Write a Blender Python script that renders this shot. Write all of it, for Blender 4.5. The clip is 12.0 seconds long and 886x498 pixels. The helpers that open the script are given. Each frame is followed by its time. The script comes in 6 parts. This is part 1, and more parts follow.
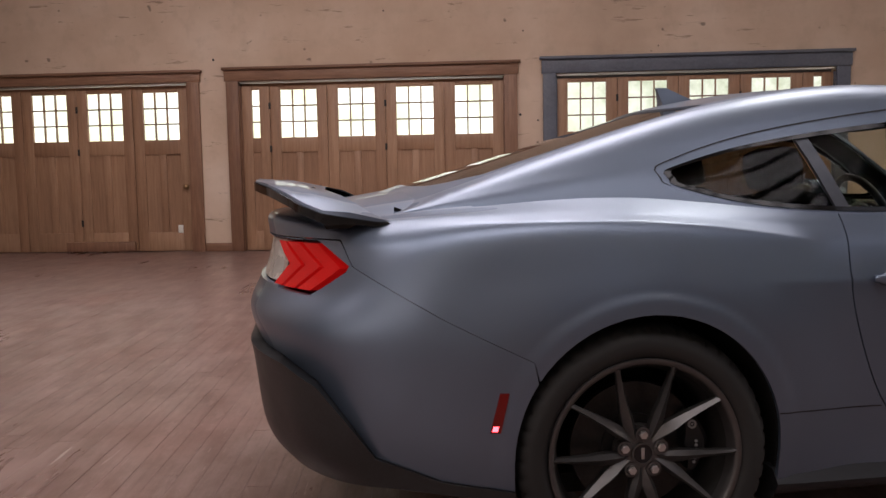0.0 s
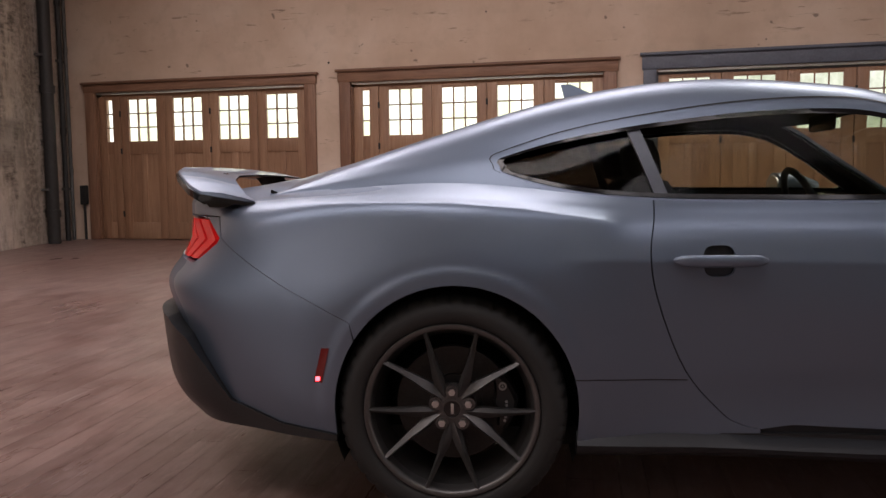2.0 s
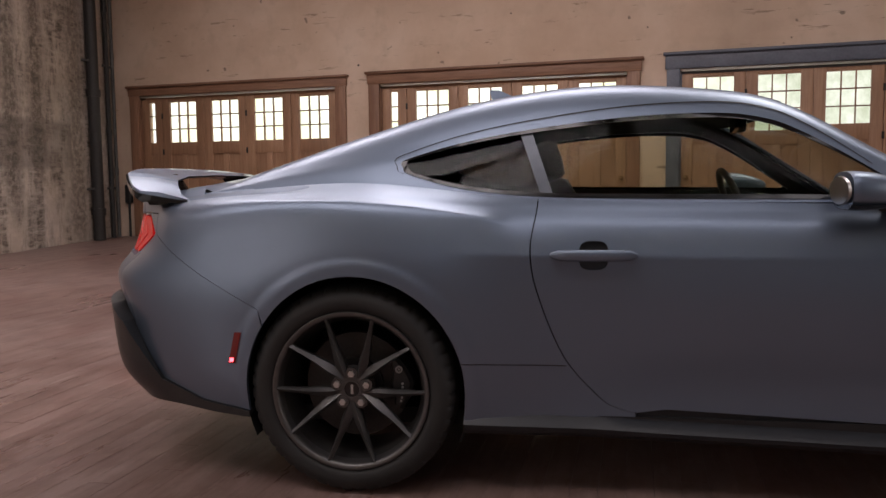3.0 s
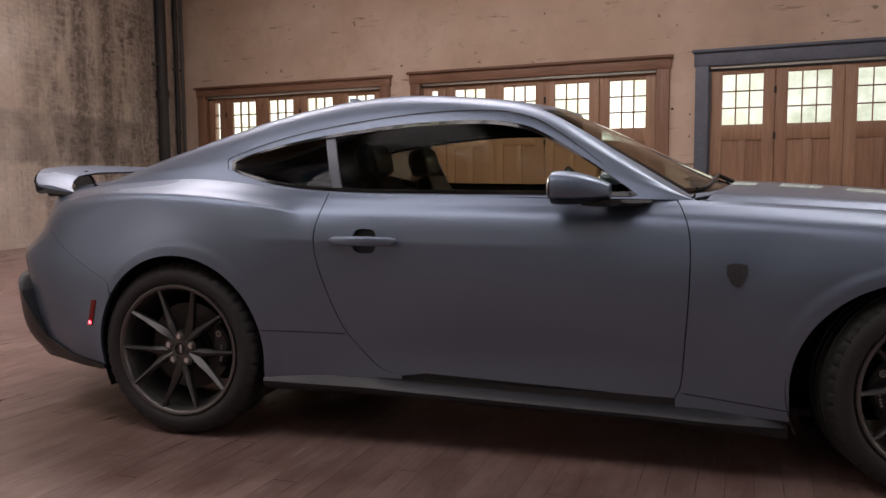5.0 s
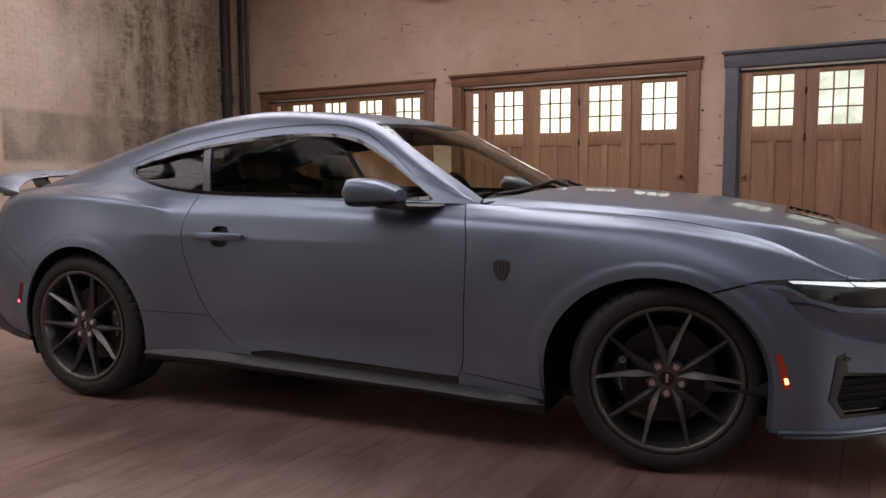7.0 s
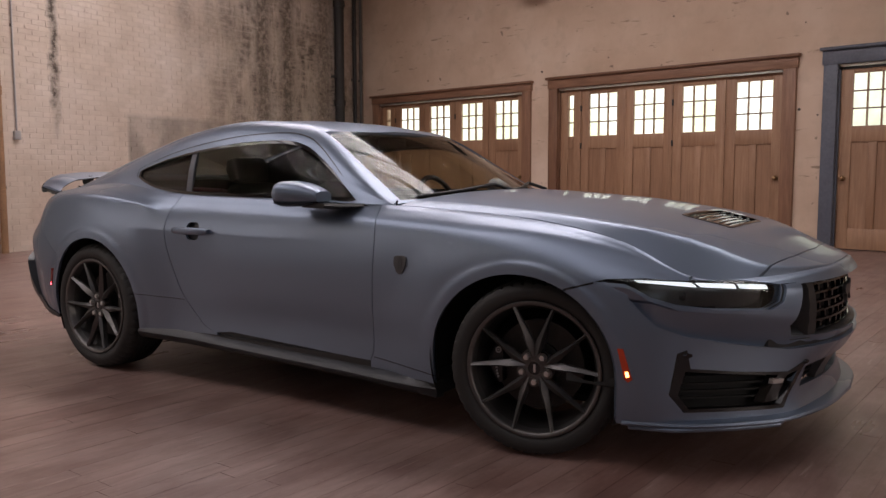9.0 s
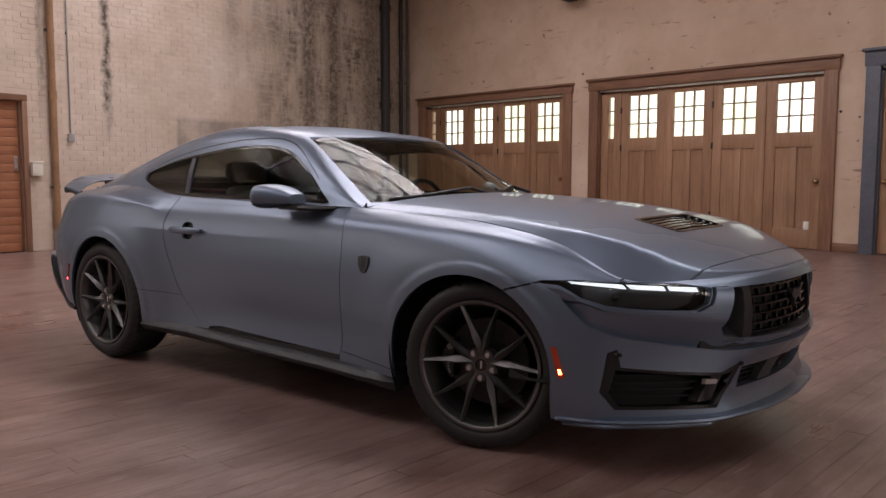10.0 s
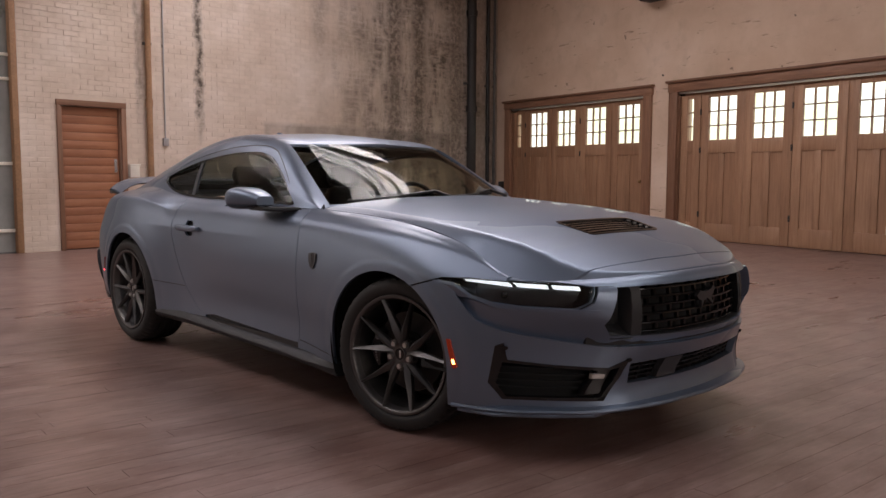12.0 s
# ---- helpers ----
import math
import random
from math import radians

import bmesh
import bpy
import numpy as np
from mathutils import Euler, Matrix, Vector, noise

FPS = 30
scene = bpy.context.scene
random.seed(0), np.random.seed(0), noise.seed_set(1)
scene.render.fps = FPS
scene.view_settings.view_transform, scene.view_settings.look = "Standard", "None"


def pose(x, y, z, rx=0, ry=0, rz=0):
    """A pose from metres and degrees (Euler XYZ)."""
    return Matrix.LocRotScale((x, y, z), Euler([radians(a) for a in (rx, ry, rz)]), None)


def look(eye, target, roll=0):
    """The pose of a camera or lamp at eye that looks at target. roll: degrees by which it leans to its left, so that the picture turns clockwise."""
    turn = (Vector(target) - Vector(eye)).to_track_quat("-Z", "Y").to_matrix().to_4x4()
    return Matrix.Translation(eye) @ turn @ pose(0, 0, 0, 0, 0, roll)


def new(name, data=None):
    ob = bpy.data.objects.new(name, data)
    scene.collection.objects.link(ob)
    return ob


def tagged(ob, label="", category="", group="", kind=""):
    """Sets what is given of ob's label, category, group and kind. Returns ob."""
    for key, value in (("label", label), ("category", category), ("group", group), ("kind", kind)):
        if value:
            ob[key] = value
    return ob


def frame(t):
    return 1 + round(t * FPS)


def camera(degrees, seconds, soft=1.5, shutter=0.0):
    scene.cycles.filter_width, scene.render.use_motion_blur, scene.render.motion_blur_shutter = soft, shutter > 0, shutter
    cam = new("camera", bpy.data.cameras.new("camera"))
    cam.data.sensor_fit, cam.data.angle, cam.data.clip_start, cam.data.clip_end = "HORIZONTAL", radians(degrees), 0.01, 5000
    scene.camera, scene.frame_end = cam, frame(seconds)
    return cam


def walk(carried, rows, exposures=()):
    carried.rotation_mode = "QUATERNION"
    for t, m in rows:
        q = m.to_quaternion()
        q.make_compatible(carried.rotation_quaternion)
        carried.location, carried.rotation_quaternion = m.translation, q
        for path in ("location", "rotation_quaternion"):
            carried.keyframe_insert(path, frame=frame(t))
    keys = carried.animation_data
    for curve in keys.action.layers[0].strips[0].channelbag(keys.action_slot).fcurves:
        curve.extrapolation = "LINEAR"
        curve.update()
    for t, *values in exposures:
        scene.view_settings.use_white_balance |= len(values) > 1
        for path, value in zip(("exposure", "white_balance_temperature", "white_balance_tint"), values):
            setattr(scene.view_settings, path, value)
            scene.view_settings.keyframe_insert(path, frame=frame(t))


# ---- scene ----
import colorsys
import itertools

# camera
cam = camera(56.5, 12.0, soft=1.5)
PATH = [
    (0, (-1.624, -3.249, 1.105), (-1.76, -1.262, 0.927), -1.0),
    (0.5, (-1.369, -3.296, 1.079), (-1.618, -1.32, 0.903), -1.2),
    (1, (-1.137, -3.317, 1.055), (-1.485, -1.355, 0.883), -0.9),
    (1.5, (-0.883, -3.384, 1.055), (-1.324, -1.44, 0.881), -0.8),
    (2, (-0.631, -3.435, 1.056), (-1.149, -1.511, 0.88), -0.6),
    (2.5, (-0.361, -3.476, 1.057), (-0.947, -1.572, 0.881), -0.6),
    (4.5, (0.847, -3.541, 1.045), (0.015, -1.732, 0.864), -0.5),
    (5, (1.164, -3.531, 1.053), (0.279, -1.747, 0.869), -0.4),
    (5.5, (1.476, -3.506, 1.064), (0.541, -1.748, 0.878), -0.3),
    (6, (1.788, -3.485, 1.074), (0.805, -1.753, 0.887), -0.2),
    (6.5, (2.086, -3.437, 1.078), (1.049, -1.737, 0.891), -0.1),
    (7, (2.365, -3.384, 1.082), (1.264, -1.725, 0.895), -0.2),
    (9, (3.343, -3.02, 1.096), (1.96, -1.587, 0.91), -0.1),
    (9.5, (3.56, -2.92, 1.105), (2.12, -1.544, 0.92), 0.0),
    (10, (3.77, -2.815, 1.112), (2.28, -1.493, 0.928), 0.1),
    (10.5, (3.97, -2.696, 1.118), (2.435, -1.427, 0.935), 0.1),
    (11, (4.153, -2.583, 1.123), (2.577, -1.366, 0.941), 0.2),
    (11.5, (4.34, -2.456, 1.128), (2.719, -1.3, 0.947), 0.2),
    (12, (4.517, -2.319, 1.132), (2.848, -1.233, 0.95), 0.2),
]
walk(cam, [(t, look(eye, target, roll)) for t, eye, target, roll in PATH])

# ---- world, daylight, lamps ----
world = bpy.data.worlds.new("sky")
scene.world = world
world.use_nodes = True
wn = world.node_tree.nodes
sky = wn.new("ShaderNodeTexSky")
sky.sky_type, sky.sun_disc = "NISHITA", False
sky.sun_elevation, sky.sun_rotation = radians(48), radians(20)
world.node_tree.links.new(sky.outputs[0], wn["Background"].inputs[0])
wn["Background"].inputs[1].default_value = 0.1
sun = new("sun", bpy.data.lights.new("sun", "SUN"))
sun.data.energy, sun.data.angle, sun.data.color = 0.6, radians(14), (1.0, 0.95, 0.88)
sun.matrix_world = look((0, 0, 0), (-0.35, -0.62, -0.95))
scene.view_settings.exposure = 0.0


def area(name, m, sx, sy, watts, colour):
    """A rectangular lamp that stands in an opening or a fitting."""
    lamp = bpy.data.lights.new(name, "AREA")
    lamp.shape, lamp.size, lamp.size_y, lamp.energy, lamp.color = "RECTANGLE", sx, sy, watts, colour
    ob = new(name, lamp)
    ob.matrix_world = m
    return ob


# room: back wall along x, ceiling, skylights
BACK_Y, SOUTH_Y, EAST_X, CEIL = 9.15, -10.0, 13.0, 6.4
LEFT = Matrix(((0.2425, 0.97015, 0, -10.86), (-0.97015, 0.2425, 0, 9.15), (0, 0, 1, 0), (0, 0, 0, 1)))
SKYLIGHTS = [(-7.9, -4.3), (-3.8, -0.2), (0.3, 3.9), (4.4, 8.0)]  # x from, x to
SKY_Y = (1.5, 4.6)
SKY_Y2 = (-5.6, -2.6)  # a second, dimmer row, unseen, added to light the car's near side
# shares scale each lamp's power, least at the east end
for (xa, xb), share, share2 in zip(SKYLIGHTS, (1.12, 1.02, 0.40, 0.10), (1.0, 1.0, 0.42, 0.12)):
    area("skylight_lamp", pose((xa + xb) / 2, sum(SKY_Y2) / 2, CEIL + 0.30), xb - xa - 0.1, SKY_Y2[1] - SKY_Y2[0] - 0.1, 150 * share2, (1.0, 0.885, 0.88))
    area("skylight_lamp", pose((xa + xb) / 2, sum(SKY_Y) / 2, CEIL + 0.30), xb - xa - 0.1, SKY_Y[1] - SKY_Y[0] - 0.1, 272 * share, (1.0, 0.885, 0.89))
# unseen windows behind the camera, placed to light the car's side
SOUTH_FILL = [(-8.5, -5.0), (0.5, 4.0), (7.0, 10.5)]
for (xa, xb), watts in zip(SOUTH_FILL, (95, 8, 10)):
    area("window_lamp", pose((xa + xb) / 2, SOUTH_Y - 0.12, 4.1, 90), xb - xa, 2.2, watts, (1.0, 0.84, 0.79))

# unseen windows, added to brighten the car's nose and the brick wall
EAST_FILL = [(-7.0, -3.5), (-1.5, 2.0), (4.0, 7.5)]
for (ya, yb), watts in zip(EAST_FILL, (14, 190, 85)):
    area("window_lamp", pose(EAST_X + 0.12, (ya + yb) / 2, 3.6, 90, 0, 90), yb - ya, 2.8, watts, (1.0, 0.84, 0.75))

# opening out of view, added with its lamp to brighten the tail
WEST_FILL = (15.2, 19.6, 0.5, 4.3)  # along the side wall: from, to, sill, head
area("window_lamp", LEFT @ pose((WEST_FILL[0] + WEST_FILL[1]) / 2, -0.15, 2.4, 90), 4.3, 3.7, 40, (1.0, 0.89, 0.85))
# ---- materials ----
class Nodes:
    """A material's node tree with short calls for the nodes used here."""

    def __init__(self, name):
        self.mat = bpy.data.materials.new(name)
        self.mat.use_nodes = True
        self.t = self.mat.node_tree
        self.p = self.t.nodes["Principled BSDF"]
        self.xyz = self.t.nodes.new("ShaderNodeTexCoord").outputs["Object"]

    def set(self, **kw):
        names = dict(base="Base Color", rough="Roughness", metal="Metallic", spec="Specular IOR Level", trans="Transmission Weight", ior="IOR",
                     coat="Coat Weight", coat_rough="Coat Roughness", glow="Emission Color", power="Emission Strength", alpha="Alpha", normal="Normal")
        for k, v in kw.items():
            i = self.p.inputs[names[k]]
            if hasattr(v, "is_output"):
                self.t.links.new(v, i)
            else:
                i.default_value = (*v, 1) if isinstance(v, tuple) and len(v) == 3 else v
        return self

    def node(self, kind, out=0, **ins):
        n = self.t.nodes.new(kind)
        for k, v in ins.items():
            k = int(k[1:]) if k[0] == "i" and k[1:].isdigit() else k
            if hasattr(v, "is_output"):
                self.t.links.new(v, n.inputs[k])
            else:
                n.inputs[k].default_value = v
        return n, n.outputs[out]

    def mapped(self, scale=(1, 1, 1), move=(0, 0, 0), turn=0.0, src=None):
        return self.node("ShaderNodeMapping", Vector=src or self.xyz, Scale=scale, Location=move, Rotation=(0, 0, turn))[1]

    def noise(self, scale, detail=4.0, rough=0.55, src=None, out=0):
        return self.node("ShaderNodeTexNoise", out, Vector=src or self.xyz, Scale=scale, Detail=detail, Roughness=rough)[1]

    def ramp(self, fac, *stops):
        n, o = self.node("ShaderNodeValToRGB", Fac=fac)
        e = n.color_ramp.elements
        while len(e) < len(stops):
            e.new(0.5)
        for el, (at, c) in zip(e, stops):
            el.position, el.color = at, ((c, c, c, 1) if not isinstance(c, tuple) else (*c, 1))
        return o

    def mix(self, fac, a, b, how="MIX"):
        n = self.t.nodes.new("ShaderNodeMix")
        n.data_type, n.blend_type = "RGBA", how
        for i, v in ((0, fac), (6, a), (7, b)):
            if hasattr(v, "is_output"):
                self.t.links.new(v, n.inputs[i])
            else:
                n.inputs[i].default_value = (*v, 1) if isinstance(v, tuple) and len(v) == 3 else v
        return n.outputs[2]

    def math(self, how, a, b=0.0, clamp=False):
        n = self.t.nodes.new("ShaderNodeMath")
        n.operation, n.use_clamp = how, clamp
        for i, v in enumerate((a, b)):
            if hasattr(v, "is_output"):
                self.t.links.new(v, n.inputs[i])
            else:
                n.inputs[i].default_value = v
        return n.outputs[0]

    def axis(self, i, src=None):
        return self.node("ShaderNodeSeparateXYZ", i, Vector=src or self.xyz)[1]

    def bump(self, height, strength=0.2, dist=0.01):
        return self.node("ShaderNodeBump", Strength=strength, Distance=dist, Height=height)[1]

    def island(self):
        return self.node("ShaderNodeNewGeometry", "Random Per Island")[1]

    def own(self):
        return self.node("ShaderNodeObjectInfo", "Random")[1]


def simple(name, base, rough, metal=0.0, grain=40.0, amount=0.12, bump=0.03, **kw):
    """A plain surface with fine variation of colour and gloss."""
    n = Nodes(name)
    g = n.noise(grain, 5)
    b = n.noise(grain * 0.11, 3)
    v = n.math("ADD", n.math("MULTIPLY", g, 0.5), n.math("MULTIPLY", b, 0.5))
    lo, hi = tuple(c * (1 - amount) for c in base), tuple(min(1, c * (1 + amount)) for c in base)
    n.set(base=n.ramp(v, (0.3, lo), (0.7, hi)), rough=n.ramp(b, (0.3, max(0.02, rough - 0.05)), (0.7, min(1, rough + 0.05))), metal=metal, **kw)
    if bump:
        n.set(normal=n.bump(g, bump, 0.004))
    return n.mat


def wood(name, light, dark, rough, along="z", scale=1.0):
    n = Nodes(name)
    st = {"z": (14, 14, 0.9), "x": (0.9, 14, 14)}[along]
    src = n.mapped(tuple(v * scale for v in st))
    off = n.math("ADD", n.own(), n.math("MULTIPLY", n.island(), 0.3))
    grain = n.noise(2.2, 7, 0.62, src)
    fine = n.noise(9.0, 4, 0.6, src)
    big = n.noise(0.9, 3)
    c = n.ramp(n.math("ADD", n.math("MULTIPLY", grain, 0.75), n.math("MULTIPLY", fine, 0.25)), (0.33, dark), (0.62, light))
    c = n.mix(n.ramp(off, (0.0, 0.0), (1.0, 0.35)), c, tuple(v * 0.78 for v in light), "MULTIPLY")
    c = n.mix(n.ramp(big, (0.35, 0.0), (0.75, 0.35)), c, tuple(v * 0.55 for v in dark))
    n.set(base=c, rough=n.ramp(big, (0.3, rough - 0.08), (0.7, rough + 0.1)), normal=n.bump(grain, 0.12, 0.004))
    return n.mat


M = {}
M["door_wood"] = wood("door_wood", (0.45, 0.268, 0.162), (0.31, 0.175, 0.102), 0.5)
M["trim_wood"] = wood("trim_wood", (0.33, 0.18, 0.11), (0.20, 0.10, 0.06), 0.5, "x")
M["post_wood"] = wood("post_wood", (0.33, 0.18, 0.11), (0.20, 0.10, 0.06), 0.5)
M["pine"] = wood("pine", (0.46, 0.21, 0.11), (0.30, 0.12, 0.06), 0.55, "x")
M["blue_trim"] = simple("blue_trim", (0.105, 0.115, 0.145), 0.5, grain=30, amount=0.25)
M["dark_iron"] = simple("dark_iron", (0.035, 0.033, 0.032), 0.55, 0.4, amount=0.3)
M["grey_iron"] = simple("grey_iron", (0.10, 0.095, 0.09), 0.6, 0.2, amount=0.3)
M["rust_pipe"] = simple("rust_pipe", (0.30, 0.17, 0.09), 0.65, amount=0.3)
M["conduit"] = simple("conduit", (0.42, 0.41, 0.42), 0.45, 0.5)
M["track_metal"] = simple("track_metal", (0.62, 0.60, 0.57), 0.35, 0.8)
M["plate_white"] = simple("plate_white", (0.72, 0.69, 0.62), 0.4, amount=0.05)
M["brass"] = simple("brass", (0.30, 0.19, 0.10), 0.35, 0.9)
M["ceiling_paint"] = simple("ceiling_paint", (0.30, 0.26, 0.23), 0.8, grain=6)
M["plain_wall"] = simple("plain_wall", (0.28, 0.22, 0.175), 0.8, grain=5)

# old tan plaster with cracks, scrapes and horizontal form marks
n = Nodes("plaster")
big, mid, fine = n.noise(0.55, 5, 0.6), n.noise(3.0, 6, 0.6), n.noise(38, 5)
c = n.ramp(big, (0.32, (0.51, 0.365, 0.265)), (0.52, (0.61, 0.462, 0.35)), (0.70, (0.69, 0.55, 0.44)))
c = n.mix(n.ramp(mid, (0.52, 0.0), (0.74, 0.55)), c, (0.46, 0.345, 0.25))
lines = n.noise(1.0, 6, 0.7, n.mapped((1.6, 1, 11)))
gate = n.ramp(n.noise(0.9, 3, 0.5, n.mapped((0.8, 1, 2.6))), (0.45, 0.0), (0.55, 1.0))
marks = n.math("MULTIPLY", n.ramp(lines, (0.595, 0.0), (0.64, 1.0)), gate)
c = n.mix(n.math("MULTIPLY", marks, 0.75), c, (0.20, 0.135, 0.09))
spots = n.ramp(n.noise(5.5, 2, 0.5), (0.71, 0.0), (0.74, 1.0))
c = n.mix(n.math("MULTIPLY", spots, 0.7), c, (0.14, 0.10, 0.075))
wave = n.node("ShaderNodeTexWave", Vector=n.mapped((0.02, 0.02, 1)), Scale=1.35, Distortion=0.6, Detail=3.0)[1]
seam = n.math("MULTIPLY", n.ramp(wave, (0.0, 1.0), (0.03, 0.0)), 0.22)
c = n.mix(seam, c, (0.24, 0.17, 0.12))
n.set(base=c, rough=0.78, normal=n.bump(n.math("ADD", n.math("MULTIPLY", mid, 0.6), n.math("SUBTRACT", n.math("MULTIPLY", fine, 0.25), n.math("MULTIPLY", marks, 0.5))), 0.35, 0.012))
M["plaster"] = n.mat


def band(n, src, a, b, soft):
    """1 where src lies between a and b, with soft edges."""
    up = n.node("ShaderNodeMapRange", Value=src, i1=a - soft, i2=a + soft)[1]
    down = n.node("ShaderNodeMapRange", Value=src, i1=b - soft, i2=b + soft)[1]
    return n.math("SUBTRACT", up, down, True)


def painted_brick(name, pieces):
    """White-painted old brick: soot runs below leaks, a grey patched field, flaking."""
    n = Nodes(name)
    if pieces:
        rnd = n.math("ADD", n.own(), n.island())
    pos = n.node("ShaderNodeNewGeometry", "Position")[1]
    rel = n.node("ShaderNodeVectorMath", i0=pos, i1=(10.86, -9.15, 0.0))[0]
    rel.operation = "ADD"
    wall = n.node("ShaderNodeVectorRotate", Vector=rel.outputs[0], Angle=radians(75.97))[1]
    s, z = n.axis(0, wall), n.axis(2, wall)
    big, mid, fine = n.noise(0.6, 5, 0.6, wall), n.noise(3.2, 6, 0.65, wall), n.noise(30, 5, 0.6, wall)
    c = n.ramp(big, (0.32, (0.52, 0.415, 0.335)), (0.50, (0.65, 0.545, 0.46)), (0.68, (0.74, 0.645, 0.575)))
    c = n.mix(n.ramp(mid, (0.52, 0.0), (0.72, 0.5)), c, (0.46, 0.365, 0.28))
    run = n.noise(1.6, 6, 0.7, n.node("ShaderNodeMapping", Vector=wall, Scale=(2.0, 1, 0.62))[1])
    tatter = n.ramp(n.noise(9.0, 4, 0.7, wall), (0.38, 0.35), (0.56, 1.0))
    soot = None
    for a, b, soft, low, power in ((7.56, 7.67, 0.04, 1.85, 1.0), (3.05, 3.45, 0.10, 0.6, 0.85), (2.35, 2.75, 0.12, 1.0, 0.9), (1.1, 1.75, 0.22, 0.0, 0.75), (8.62, 8.70, 0.04, 2.1, 0.6), (5.0, 5.3, 0.12, 3.4, 0.45), (-1.0, 0.9, 0.5, -1.0, 0.5)):
        k = n.math("MULTIPLY", band(n, n.math("ADD", s, n.math("MULTIPLY", n.math("SUBTRACT", mid, 0.5), 0.25)), a, b, soft), band(n, z, low, 30.0, 0.35))
        k = n.math("MULTIPLY", n.math("MULTIPLY", k, tatter), power)
        soot = k if soot is None else n.math("MAXIMUM", soot, k)
    broad = n.math("MULTIPLY", n.ramp(run, (0.42, 0.0), (0.58, 1.0)), band(n, s, 0.0, 4.4, 0.9))
    soot = n.math("MAXIMUM", soot, n.math("MULTIPLY", n.math("MULTIPLY", broad, n.ramp(n.noise(7.0, 5, 0.7, n.node("ShaderNodeMapping", Vector=wall, Scale=(0.5, 1, 1.9))[1]), (0.38, 0.25), (0.60, 1.0))), 0.95))
    patch = n.math("MULTIPLY", band(n, s, 1.6, 6.38, 0.03), band(n, z, 1.25, 2.0, 0.04))
    patch = n.math("MULTIPLY", patch, n.ramp(n.noise(1.3, 4, 0.6, wall), (0.40, 0.35), (0.55, 0.8)))
    # mottled grey mixed in towards the corner
    share = n.math("MULTIPLY", band(n, s, -3.0, 4.6, 1.3), n.ramp(n.noise(1.1, 6, 0.7, wall), (0.36, 0.05), (0.62, 0.5)))
    c = n.mix(share, c, (0.27, 0.225, 0.18))
    c = n.mix(patch, c, (0.25, 0.215, 0.185))
    c = n.mix(soot, c, (0.075, 0.058, 0.045))
    flake = n.ramp(n.noise(2.4, 7, 0.75, wall), (0.63, 0.0), (0.67, 0.8))
    c = n.mix(n.math("MULTIPLY", flake, 0.5), c, (0.33, 0.21, 0.15))
    if pieces:
        c = n.mix(n.ramp(n.math("FRACT", rnd), (0.0, 0.0), (1.0, 0.20)), c, (0.40, 0.33, 0.27))
    else:
        c = n.mix(0.09, c, (0.26, 0.21, 0.17))
    n.set(base=c, rough=0.75, normal=n.bump(n.math("ADD", mid, n.math("MULTIPLY", fine, 0.35)), 0.5, 0.012))
    return n.mat


M["brick_paint"] = painted_brick("brick_paint", True)
M["mortar"] = painted_brick("mortar", False)


